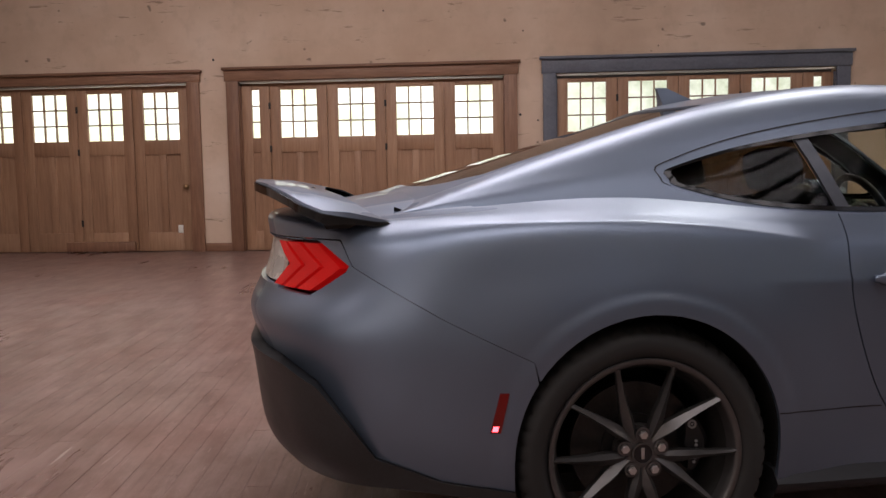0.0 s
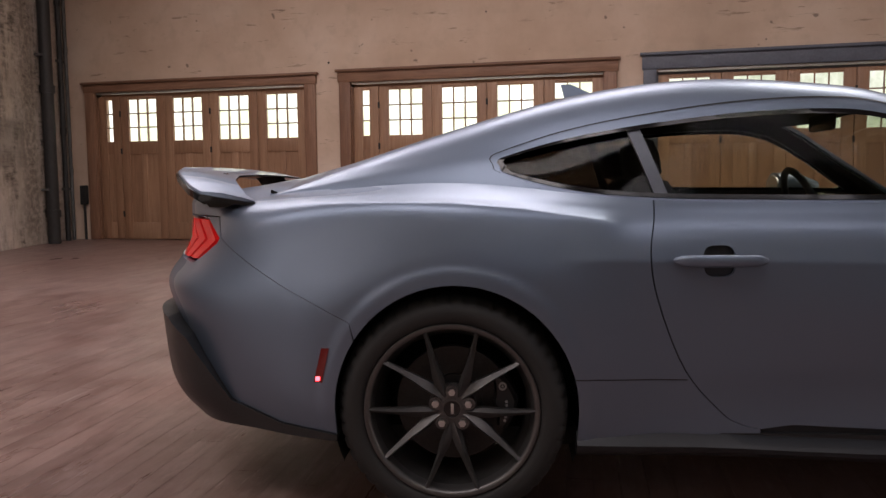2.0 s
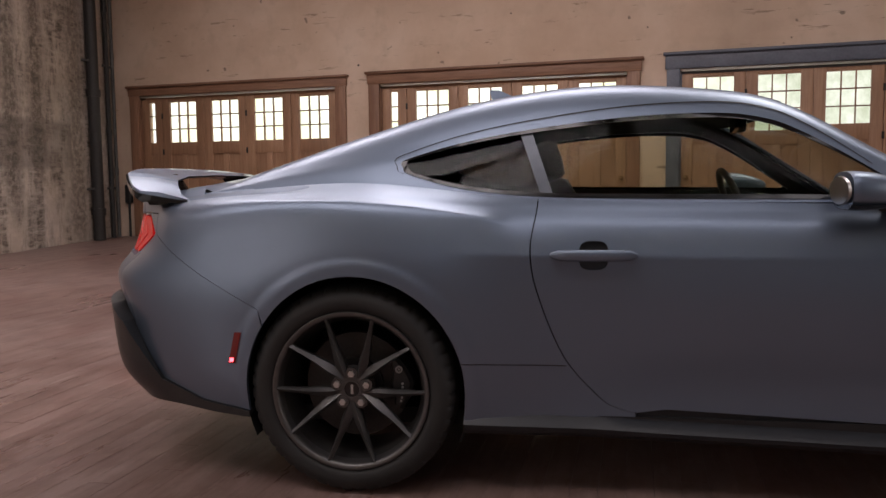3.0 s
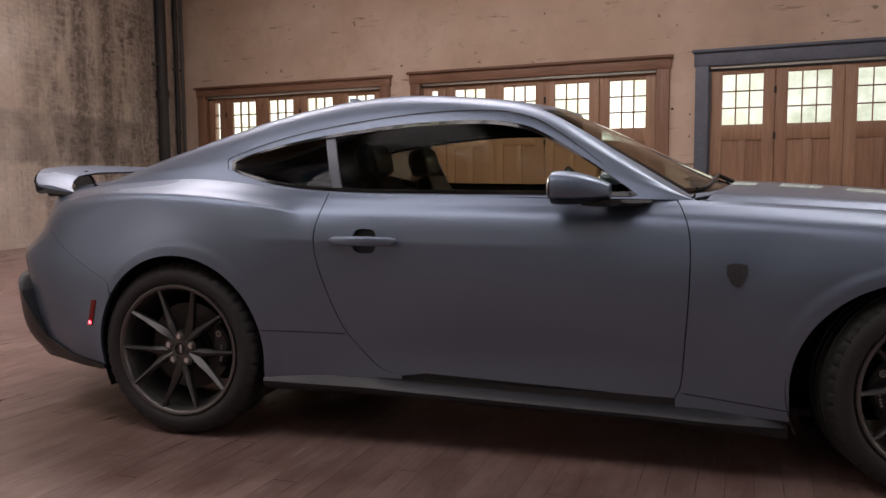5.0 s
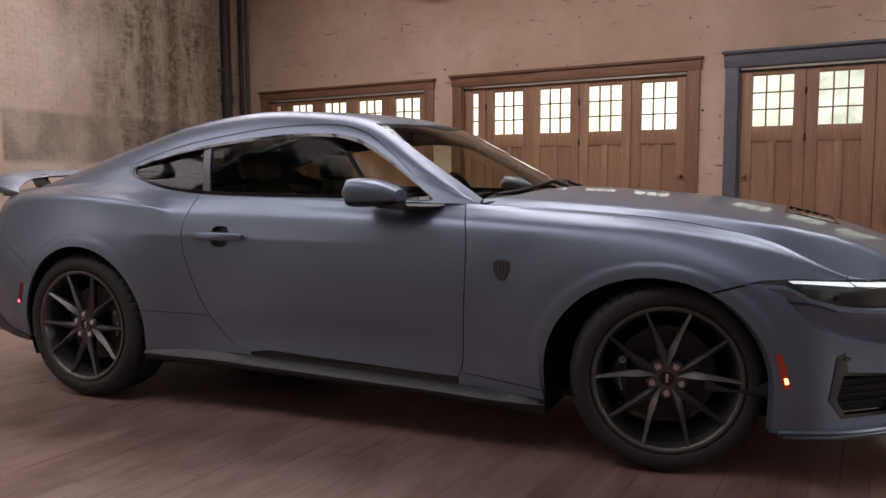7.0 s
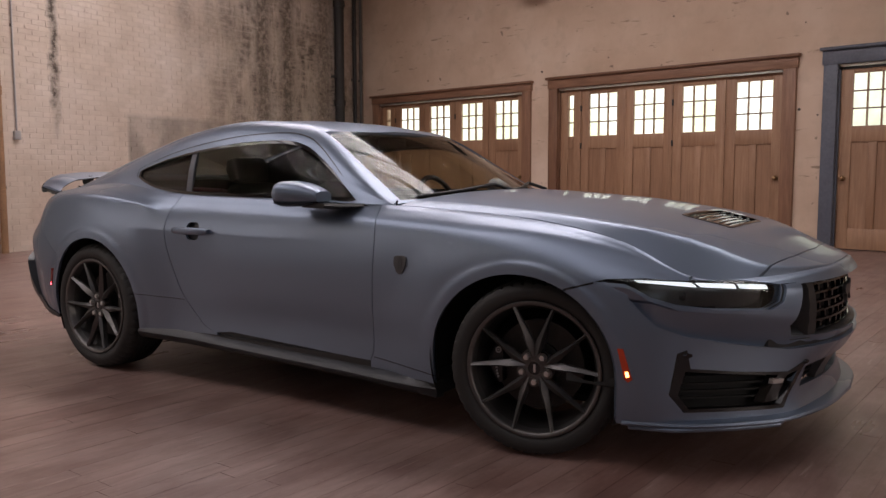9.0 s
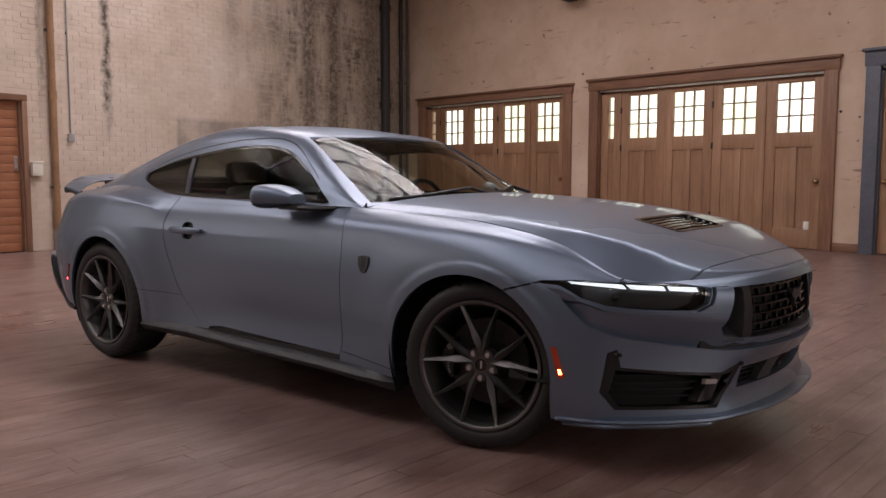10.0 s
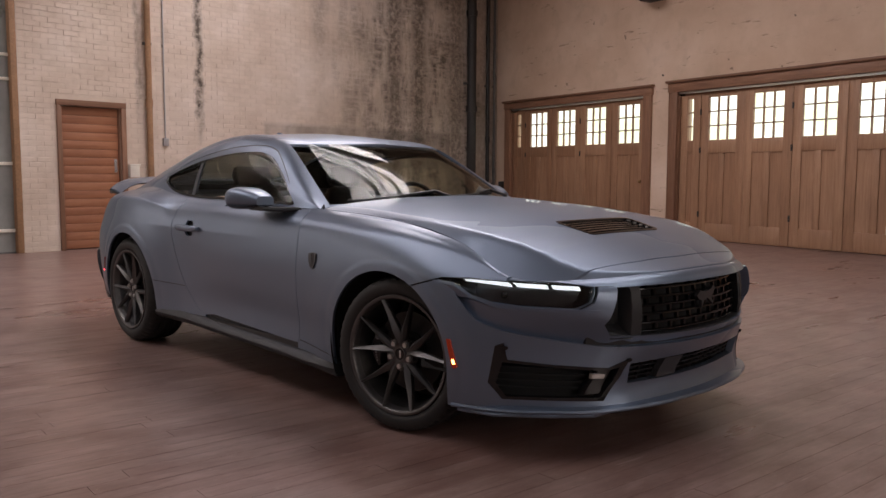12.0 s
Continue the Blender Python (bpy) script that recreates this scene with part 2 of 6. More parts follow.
def floor_wood(name):
    n = Nodes(name)
    pos = n.node("ShaderNodeNewGeometry", "Position")[1]
    turned = n.node("ShaderNodeVectorRotate", Vector=pos, Angle=radians(-96))[1]
    long = n.node("ShaderNodeMapping", Vector=turned, Scale=(0.7, 9, 1))[1]
    rnd = n.math("FRACT", n.math("ADD", n.own(), n.island()))
    grain = n.noise(3.0, 7, 0.65, long)
    worn = n.noise(0.45, 5, 0.6, pos)
    scuff = n.noise(2.2, 6, 0.7, n.node("ShaderNodeMapping", Vector=turned, Scale=(0.35, 3.2, 1))[1])
    c = n.ramp(rnd, (0.0, (0.188, 0.119, 0.103)), (0.45, (0.206, 0.133, 0.116)), (1.0, (0.228, 0.150, 0.131)))
    c = n.mix(n.ramp(grain, (0.38, 0.42), (0.60, 0.0)), c, (0.085, 0.046, 0.037))
    c = n.mix(n.ramp(scuff, (0.50, 0.0), (0.68, 0.55)), c, (0.30, 0.21, 0.185))
    c = n.mix(n.ramp(worn, (0.45, 0.0), (0.70, 0.5)), c, (0.25, 0.187, 0.168))
    red = n.ramp(n.noise(0.8, 3, 0.5, pos), (0.54, 0.0), (0.70, 0.32))
    c = n.mix(red, c, (0.20, 0.075, 0.06))
    blot = n.noise(3.4, 6, 0.62, n.node("ShaderNodeMapping", Vector=turned, Scale=(0.8, 1.3, 1))[1])
    c = n.mix(n.ramp(blot, (0.36, 0.50), (0.52, 0.0)), c, (0.098, 0.047, 0.038))
    c = n.mix(n.ramp(blot, (0.54, 0.0), (0.68, 0.5)), c, (0.29, 0.19, 0.17))
    patch = n.noise(11, 5, 0.7, n.node("ShaderNodeMapping", Vector=turned, Scale=(0.30, 1.0, 1))[1])  # short worn streaks
    c = n.mix(n.ramp(patch, (0.36, 0.42), (0.48, 0.0)), c, (0.11, 0.055, 0.045))
    c = n.mix(n.ramp(patch, (0.56, 0.0), (0.66, 0.42)), c, (0.32, 0.225, 0.20))
    scratch = n.noise(24, 3, 0.5, n.node("ShaderNodeMapping", Vector=turned, Scale=(0.10, 1.6, 1))[1])
    c = n.mix(n.ramp(scratch, (0.69, 0.0), (0.73, 0.55)), c, (0.42, 0.34, 0.31))
    speck = n.ramp(n.noise(55, 3, 0.6, pos), (0.66, 0.0), (0.72, 0.6))
    c = n.mix(speck, c, (0.34, 0.25, 0.22))
    r = n.math("ADD", n.ramp(worn, (0.35, 0.27), (0.7, 0.40)), n.math("MULTIPLY", n.math("SUBTRACT", scuff, 0.5), 0.22))
    n.set(base=c, rough=r, normal=n.bump(n.math("ADD", n.math("MULTIPLY", grain, 0.7), scuff), 0.14, 0.006))
    return n.mat


M["floor_wood"] = floor_wood("floor_wood")
n = Nodes("window_glass")
n.set(base=(0.93, 0.95, 0.93), rough=0.0, trans=1.0, ior=1.02)
M["thin_pane"] = n.mat
n = Nodes("outside_glow")
low_sky = n.ramp(n.noise(1.1, 4), (0.40, (1.0, 0.985, 0.93)), (0.62, (0.80, 0.80, 0.60)))
side = n.node("ShaderNodeMapRange", Value=n.axis(0), i1=-2.2, i2=0.6)[1]
leafy = n.ramp(n.noise(2.6, 5, 0.65), (0.36, (0.42, 0.44, 0.33)), (0.62, (0.66, 0.66, 0.58)))
n.set(base=(0.0, 0.0, 0.0), rough=1.0, spec=0.0, glow=n.mix(side, low_sky, leafy), power=1.75)
M["outside_glow"] = n.mat

# ---- building helpers ----
def add_box(bm, x0, x1, y0, y1, z0, z1, bevel=0.0):
    """A box, its edges rounded by bevel, added to bm."""
    r = bmesh.ops.create_cube(bm, size=1.0, matrix=Matrix.LocRotScale(((x0 + x1) / 2, (y0 + y1) / 2, (z0 + z1) / 2), None, (x1 - x0, y1 - y0, z1 - z0)))
    if bevel:
        edges = {e for v in r["verts"] for e in v.link_edges}
        bmesh.ops.bevel(bm, geom=list(edges), offset=bevel, segments=2, profile=0.5, affect="EDGES")
    return bm


def box(x0, x1, y0, y1, z0, z1, bevel=0.0):
    return add_box(bmesh.new(), x0, x1, y0, y1, z0, z1, bevel)


def tube(points, radius, sides=12, bm=None):
    """A pipe along points."""
    bm = bm or bmesh.new()
    pts = [Vector(p) for p in points]
    rings = []
    for i, p in enumerate(pts):
        d = ((pts[i] - pts[i - 1]).normalized() if i else Vector()) + ((pts[i + 1] - p).normalized() if i + 1 < len(pts) else Vector())
        q = d.to_track_quat("Z", "Y")
        r = radius[i] if isinstance(radius, (list, tuple)) else radius
        rings.append([bm.verts.new(p + q @ Vector((r * math.cos(2 * math.pi * k / sides), r * math.sin(2 * math.pi * k / sides), 0))) for k in range(sides)])
    for a, b in zip(rings, rings[1:]):
        for k in range(sides):
            bm.faces.new((a[k], a[(k + 1) % sides], b[(k + 1) % sides], b[k]))
    bm.faces.new(rings[0][::-1])
    bm.faces.new(rings[-1])
    return bm


def smooth_by_angle(me, degrees=32.0):
    bm = bmesh.new()
    bm.from_mesh(me)
    for f in bm.faces:
        f.smooth = True
    for e in bm.edges:
        e.smooth = e.is_boundary or (len(e.link_faces) == 2 and e.calc_face_angle(0.0) < radians(degrees))
    bm.to_mesh(me)
    bm.free()


def part(name, bm, material, parent=None, label="", smooth=32.0):
    """Links a bmesh as one mesh object, under a thing or under a part."""
    me = bpy.data.meshes.new(name)
    bmesh.ops.recalc_face_normals(bm, faces=bm.faces)
    bm.to_mesh(me)
    bm.free()
    if smooth:
        smooth_by_angle(me, smooth)
    me.materials.append(M[material] if isinstance(material, str) else material)
    ob = new(name, me)
    ob.parent = parent
    if label:
        ob["label"] = label
    return ob


def thing(name, label, category, m=None, group="", kind=""):
    """An Empty at a thing's base that parents its parts."""
    ob = new(name)
    ob.empty_display_size = 0.1
    if m is not None:
        ob.matrix_world = m
    return tagged(ob, label, category, group, kind)


M["inner_gap"] = simple("inner_gap", (0.02, 0.014, 0.011), 0.8, bump=0)


# ---- shell of the hall ----
def wall_with_openings(name, m, length0, length1, height, depth, openings, material, label):
    """A wall along local x, its face at local y = 0 and its body behind (y < 0), with rectangular openings through it."""
    xs = sorted({length0, length1, *[v for o in openings for v in o[:2]]})
    zs = sorted({-0.3, height, *[v for o in openings for v in o[2:]]})
    bm = bmesh.new()
    inside = lambda x, z: any(a < x < b and c < z < d for a, b, c, d in openings)
    cells = {(i, k) for i in range(len(xs) - 1) for k in range(len(zs) - 1) if not inside((xs[i] + xs[i + 1]) / 2, (zs[k] + zs[k + 1]) / 2)}
    vert = {}

    def v(i, k, y):
        if (i, k, y) not in vert:
            vert[i, k, y] = bm.verts.new((xs[i], y, zs[k]))
        return vert[i, k, y]

    for i, k in cells:
        for y in (0, -depth):
            bm.faces.new((v(i, k, y), v(i + 1, k, y), v(i + 1, k + 1, y), v(i, k + 1, y)))
        for (di, dk), (a, b) in (((-1, 0), ((0, 0), (0, 1))), ((1, 0), ((1, 0), (1, 1))), ((0, -1), ((0, 0), (1, 0))), ((0, 1), ((0, 1), (1, 1)))):
            if (i + di, k + dk) not in cells:
                p, q = (i + a[0], k + a[1]), (i + b[0], k + b[1])
                bm.faces.new((v(*p, 0), v(*q, 0), v(*q, -depth), v(*p, -depth)))
    ob = part(name, bm, material, smooth=0)
    ob.matrix_world = m
    return tagged(ob, label, "wall", kind="structure")


DOORS = [(-10.50, -6.13), (-5.71, -1.33), (-0.955, 3.43)]  # outer edges of the casings
BACK = Matrix.Translation((0, BACK_Y, 0)) @ Matrix.Rotation(math.pi, 4, "Z")  # local x runs towards -x, local y into the hall
CAS = 0.19
wall_with_openings("wall_north", BACK, -EAST_X, 11.3, CEIL, 0.35, [(-b + CAS, -a - CAS, -0.01, 2.57) for a, b in DOORS], "plaster", "cracked tan plaster wall above old garage doors")
floor = part("floor", box(-14, EAST_X + 0.3, SOUTH_Y - 0.3, BACK_Y + 0.4, -0.3, -0.012), "inner_gap", smooth=0)
tagged(floor, "worn reddish-brown plank floor of an old hall", "floor", kind="structure")
WDOOR, WWIN = (8.965, 9.85, -0.01, 2.09), (10.45, 14.6, -0.01, 4.3)
west = wall_with_openings("wall_west", LEFT, 0.0, 21.0, CEIL, 0.35, [WDOOR, WWIN, WEST_FILL], "mortar", "white-painted old brick wall with soot runs")
wall_with_openings("wall_south", Matrix.Translation((0, SOUTH_Y, 0)), -15, EAST_X + 0.3, CEIL, 0.3, [(a, b, 3.0, 5.2) for a, b in SOUTH_FILL], "plain_wall", "unseen plain plastered wall with added high windows")
wall_with_openings("wall_east", Matrix.Translation((EAST_X, 0, 0)) @ Matrix.Rotation(math.pi / 2, 4, "Z"), SOUTH_Y, BACK_Y, CEIL, 0.3, [(a, b, 2.2, 5.0) for a, b in EAST_FILL], "plain_wall", "unseen plain plastered end wall with added tall windows")


def roof():
    xs = sorted({-15.0, EAST_X + 0.3, *[v for p in SKYLIGHTS for v in p]})
    bm = bmesh.new()
    y0, y1 = SKY_Y
    add_box(bm, -15, EAST_X + 0.3, SOUTH_Y - 0.3, SKY_Y2[0], CEIL, CEIL + 0.25)
    add_box(bm, -15, EAST_X + 0.3, SKY_Y2[1], y0, CEIL, CEIL + 0.25)
    add_box(bm, -15, EAST_X + 0.3, y1, BACK_Y + 0.35, CEIL, CEIL + 0.25)
    for a, b in zip(xs[::2], xs[1::2]):
        add_box(bm, a, b, y0, y1, CEIL, CEIL + 0.25)
        add_box(bm, a, b, SKY_Y2[0], SKY_Y2[1], CEIL, CEIL + 0.25)
    return tagged(part("ceiling", bm, "ceiling_paint", smooth=0), "dark painted ceiling with skylight openings", "ceiling", kind="structure")


roof()
# the SKY_Y2 skylights are added, out of view, for their light
for i, ((a, b), (ya, yb)) in enumerate(itertools.product(SKYLIGHTS, (SKY_Y, SKY_Y2))):
    sk = thing("skylight_%d" % (i + 1), "steel-barred skylight assumed in the hall ceiling", "skylight", pose(a, ya, CEIL), kind="structure")
    w, d = b - a, yb - ya
    for k in range(7):
        part("glazing_bar", box(k * w / 6 - 0.03, k * w / 6 + 0.03, 0, d, 0.02, 0.12), "dark_iron", sk, smooth=0)
    for k in range(3):
        part("glazing_bar", box(0, w, k * d / 2 - 0.03, k * d / 2 + 0.03, 0.13, 0.18), "dark_iron", sk, smooth=0)
for i, (a, b) in enumerate(SOUTH_FILL):
    wd = thing("window_%d" % (i + 1), "tall steel-framed factory window, unseen, added high in the wall", "window", pose(a, SOUTH_Y - 0.08, 3.0), kind="structure")
    for k in range(6):
        part("glazing_bar", box(k * (b - a) / 5 - 0.025, k * (b - a) / 5 + 0.025, 0, 0.05, 0, 2.2), "dark_iron", wd, smooth=0)
    for k in range(5):
        part("glazing_bar", box(0, b - a, 0.051, 0.09, k * 0.55 - 0.025, k * 0.55 + 0.025), "dark_iron", wd, smooth=0)
for i, (a, b) in enumerate(EAST_FILL):
    wd = thing("window_%d" % (i + 4), "tall steel-framed factory window, unseen, added in the end wall", "window", pose(EAST_X + 0.08, a, 2.2, 0, 0, 90), kind="structure")
    for k in range(6):
        part("glazing_bar", box(k * (b - a) / 5 - 0.025, k * (b - a) / 5 + 0.025, 0, 0.05, 0, 2.8), "dark_iron", wd, smooth=0)
    for k in range(5):
        part("glazing_bar", box(0, b - a, 0.051, 0.09, k * 0.7 - 0.025, k * 0.7 + 0.025), "dark_iron", wd, smooth=0)
wd = thing("window_8", "tall steel-framed window, unseen, added in the brick wall", "window", LEFT @ pose(WEST_FILL[0], -0.1, WEST_FILL[2]), kind="structure")
for k in range(7):
    part("glazing_bar", box(k * 4.4 / 6 - 0.025, k * 4.4 / 6 + 0.025, 0, 0.05, 0, 3.8), "dark_iron", wd, smooth=0)
for k in range(5):
    part("glazing_bar", box(0, 4.4, 0.051, 0.09, k * 0.95 - 0.025, k * 0.95 + 0.025), "dark_iron", wd, smooth=0)
# bright yard outside the garage doors
glow = part("backdrop", box(-12.5, 6, BACK_Y + 1.2, BACK_Y + 1.25, -0.3, 4.0), "outside_glow", smooth=0)
tagged(glow, "bright overcast daylight outside the doors", "sky", kind="structure")


# ---- garage doors ----
def garage_door(x0, x1, trim, post, label, mirrored=False, raised=0.0):
    """Four wide leaves and a narrow one, each with a glazed top and two sunk panels below, in a moulded casing."""
    d = thing("garage_door", label, "garage door", Matrix.Translation((x0, BACK_Y, 0)), "row of garage doors")
    w = x1 - x0
    # casing, proud of the plaster
    for a, b in ((0, CAS), (w - CAS, w)):
        part("side_casing", box(a, b, -0.055, 0.16, 0, 2.57, 0.006), post, d)
    head = part("head_casing", box(-0.02, w + 0.02, -0.06, 0.16, 2.571, 2.73 + raised, 0.006), trim, d)
    part("cornice", box(-0.05, w + 0.05, -0.10, 0.0, 2.731 + raised, 2.775 + raised, 0.008), trim, head)
    part("header_lining", box(CAS, w - CAS, 0.165, 0.33, 2.50, 2.57), post, d)
    part("roller_track", box(CAS + 0.02, w - CAS - 0.02, -0.02, 0.05, 2.535, 2.562, 0.004), "track_metal", d, "worn pale metal roller track")
    inner0, inner1 = CAS + 0.015, w - CAS - 0.015
    for a, b in ((CAS + 0.001, CAS + 0.022), (w - CAS - 0.022, w - CAS - 0.001)):
        part("door_stop", box(a, b, 0.0, 0.040, 0, 2.50, 0.003), post, d)
    # hidden board, added to block daylight below the leaves
    part("sill_board", box(CAS, w - CAS, 0.135, 0.155, 0, 0.09), post, d)
    total = inner1 - inner0
    narrow = 0.43
    wide = (total - narrow) / 4
    widths = [narrow] + [wide] * 4
    if mirrored:
        widths = widths[::-1]
    at = inner0
    rng = random.Random(int((x0 + 20) * 100))
    for i, lw in enumerate(widths):
        y = 0.05 + rng.uniform(-0.006, 0.006)
        a, b = at + 0.004, at + lw - 0.004
        at += lw
        gw = 0.56 if lw > 0.6 else 0.12
        g0, g1 = (a + b - gw) / 2, (a + b + gw) / 2
        z0, z1 = 0.012, 2.50
        gz0, gz1 = 1.72, 2.44
        leaf = part("leaf", box(a, g0, y, y + 0.05, z0, z1, 0.004), "door_wood", d)
        lw_bm = bmesh.new()
        add_box(lw_bm, g1, b, y, y + 0.05, z0, z1, 0.004)
        part("stile", lw_bm, "door_wood", leaf)
        part("rail", box(g0, g1, y + 0.001, y + 0.05, gz1, z1, 0.003), "door_wood", leaf)
        part("rail", box(g0, g1, y + 0.001, y + 0.05, 1.50, gz0, 0.003), "door_wood", leaf)
        part("rail", box(g0, g1, y + 0.001, y + 0.05, z0, 0.30, 0.003), "door_wood", leaf)
        # hidden strip behind the joint, added to keep daylight out
        part("astragal", box(a - 0.03, a + 0.02, y + 0.064, y + 0.074, 0.05, 2.5), "door_wood", leaf)
        mids = [(g0, g1)] if lw < 0.6 else [(g0, (g0 + g1) / 2 - 0.055), ((g0 + g1) / 2 + 0.055, g1)]
        if lw > 0.6:
            part("mullion", box((g0 + g1) / 2 - 0.055, (g0 + g1) / 2 + 0.055, y + 0.001, y + 0.05, 0.30, 1.50, 0.003), "door_wood", leaf)
        for p0, p1 in mids:
            part("sunk_panel", box(p0, p1, y + 0.022, y + 0.04, 0.30, 1.50), "door_wood", leaf)
        cols, rows = (3 if lw > 0.6 else 1), 3
        pw, ph = (g1 - g0) / cols, (gz1 - gz0) / rows
        for c in range(1, cols):
            part("glazing_bar", box(g0 + c * pw - 0.009, g0 + c * pw + 0.009, y + 0.006, y + 0.046, gz0, gz1), "door_wood", leaf)
        for r in range(1, rows):
            part("glazing_bar", box(g0, g1, y + 0.005, y + 0.047, gz0 + r * ph - 0.009, gz0 + r * ph + 0.009), "trim_wood", leaf)
        for c in range(cols):
            for r in range(rows):
                pane = part("pane", box(g0 + c * pw + 0.007, g0 + (c + 1) * pw - 0.007, y + 0.024, y + 0.028, gz0 + r * ph + 0.007, gz0 + (r + 1) * ph - 0.007), "thin_pane", leaf, smooth=0)
                pane.visible_shadow = False
        if lw > 0.6 and i in (1, 3):
            for hz in (0.45, 1.55, 2.2):
                part("hinge", box(a - 0.02, a + 0.012, y - 0.012, y, hz - 0.05, hz + 0.05, 0.003), "dark_iron", leaf)
        last = (i == 4 and not mirrored) or (i == 0 and mirrored)
        if last:
            kx = b - 0.075 if not mirrored else a + 0.075
            knob = bmesh.new()
            bmesh.ops.create_uvsphere(knob, u_segments=14, v_segments=10, radius=0.035, matrix=Matrix.LocRotScale((kx, y - 0.055, 1.0), None, (1, 0.75, 1)))
            tube([(kx, y - 0.03, 1.0), (kx, y + 0.002, 1.0)], 0.014, 10, knob)
            tube([(kx, y - 0.006, 1.0), (kx, y + 0.002, 1.0)], 0.04, 16, knob)
            part("knob", knob, "brass", leaf, "dull brass knob")
            if not mirrored:
                part("cover_plate", box(b - 0.24, b - 0.16, y - 0.008, y, 0.29, 0.41, 0.003), "plate_white", leaf, "small white cover plate")
    return d


garage_door(*DOORS[0], "trim_wood", "post_wood", "brown panelled wooden folding garage door with small square panes", raised=-0.022)
garage_door(*DOORS[1], "trim_wood", "post_wood", "brown panelled wooden folding garage door in a moulded brown casing")
garage_door(*DOORS[2], "blue_trim", "blue_trim", "brown wooden folding garage door in a blue-grey painted casing", True, 0.035)
low = part("low_board", box(-8.35, -7.25, BACK_Y - 0.02, BACK_Y + 0.045, 0.012, 0.16, 0.006), "post_wood")
tagged(low, "brown board fixed low across a garage door", "board")
for i, (a, b) in enumerate(((-6.13, -5.71), (-1.33, -0.955), (3.43, EAST_X))):
    tagged(part("baseboard_%d" % (i + 1), box(a + 0.005, b - 0.005, BACK_Y - 0.03, BACK_Y, 0, 0.13, 0.006), "trim_wood"), "scuffed brown baseboard between garage doors", "baseboard", kind="structure")
# ---- car: paint and other materials ----
CAR = pose(-0.074, 0.08, 0, 0, 0, 10.45)
n = Nodes("satin_paint")
fl, sm = n.noise(900, 2), n.noise(1.3, 3)
glance = n.node("ShaderNodeLayerWeight", "Facing", Blend=0.5)[1]  # satin lacquer mirrors at a glancing angle
n.set(base=n.mix(n.ramp(fl, (0.35, 0.0), (0.65, 0.22)), (0.160, 0.202, 0.274), (0.213, 0.258, 0.338)), metal=0.80, coat=0.5, coat_rough=n.ramp(glance, (0.76, 0.30), (0.92, 0.05)), rough=n.ramp(sm, (0.3, 0.385), (0.7, 0.42)), normal=n.bump(n.noise(420, 2), 0.012, 0.001))
M["paint"] = n.mat
M["gloss_black"] = simple("gloss_black", (0.008, 0.008, 0.009), 0.09, grain=20, amount=0.2, bump=0)
M["satin_black"] = simple("satin_black", (0.014, 0.014, 0.015), 0.42, grain=80, amount=0.2)
M["trim_black"] = simple("trim_black", (0.010, 0.010, 0.011), 0.40, grain=200, amount=0.3)
M["dark_grey_plastic"] = simple("dark_grey_plastic", (0.040, 0.040, 0.043), 0.45, grain=120, amount=0.2)
M["valance_plastic"] = simple("valance_plastic", (0.022, 0.022, 0.023), 0.42, grain=120, amount=0.25)
M["inner_dark"] = simple("inner_dark", (0.010, 0.010, 0.010), 0.8, amount=0.1, bump=0)
M["rim_paint"] = simple("rim_paint", (0.125, 0.120, 0.118), 0.42, 0.85, grain=60, amount=0.15, bump=0.01)
M["steel"] = simple("steel", (0.42, 0.41, 0.40), 0.30, 0.95, grain=60)
M["disc_steel"] = simple("disc_steel", (0.055, 0.052, 0.05), 0.5, 0.8, grain=90, amount=0.25)
M["lug_steel"] = simple("lug_steel", (0.58, 0.56, 0.55), 0.35, 0.9)
M["light_grey"] = simple("light_grey", (0.42, 0.42, 0.42), 0.5, bump=0)
M["badge_metal"] = simple("badge_metal", (0.085, 0.085, 0.09), 0.42, 0.8)
M["pillar_trim"] = simple("pillar_trim", (0.10, 0.108, 0.125), 0.35, 0.6)
# skirt, sill and handle recess: body paint darkened to put their shade in
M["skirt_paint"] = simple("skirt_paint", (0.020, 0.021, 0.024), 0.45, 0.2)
# rim paint darkened to put shade in the barrel; grey for lamp housings too
M["rim_dark"] = simple("rim_dark", (0.07, 0.067, 0.065), 0.42, 0.7)
M["seat_leather"] = simple("seat_leather", (0.018, 0.017, 0.017), 0.5, grain=300, amount=0.25, bump=0.12)
M["cabin_grey"] = simple("cabin_grey", (0.024, 0.023, 0.023), 0.6, grain=200, amount=0.2, bump=0.06)
M["headliner_cloth"] = simple("headliner_cloth", (0.007, 0.007, 0.007), 0.95, grain=300, amount=0.2, bump=0.05)
# glossy dark tail panel, with its bright reflection put in as pale colour
M["panel_silver"] = simple("panel_silver", (0.66, 0.64, 0.60), 0.28, 0.35, grain=30, amount=0.08, bump=0)
n = Nodes("tyre_rubber")
w = n.noise(2.5, 4)
n.set(base=n.ramp(w, (0.3, (0.012, 0.0118, 0.0116)), (0.7, (0.021, 0.0205, 0.020))), rough=n.ramp(w, (0.3, 0.55), (0.7, 0.72)), normal=n.bump(n.noise(260, 3), 0.1, 0.002))
M["rubber"] = n.mat


def glass(name, tint, ior=1.25, rough=0.0):
    n = Nodes(name)
    n.set(base=tint, rough=rough, trans=1.0, ior=ior)
    return n.mat


M["windscreen"] = glass("windscreen", (0.84, 0.88, 0.82), 1.13)
M["tinted_glass"] = glass("tinted_glass", (0.78, 0.80, 0.70), 1.12)
M["dark_glass"] = glass("dark_glass", (0.22, 0.235, 0.22), 1.22)
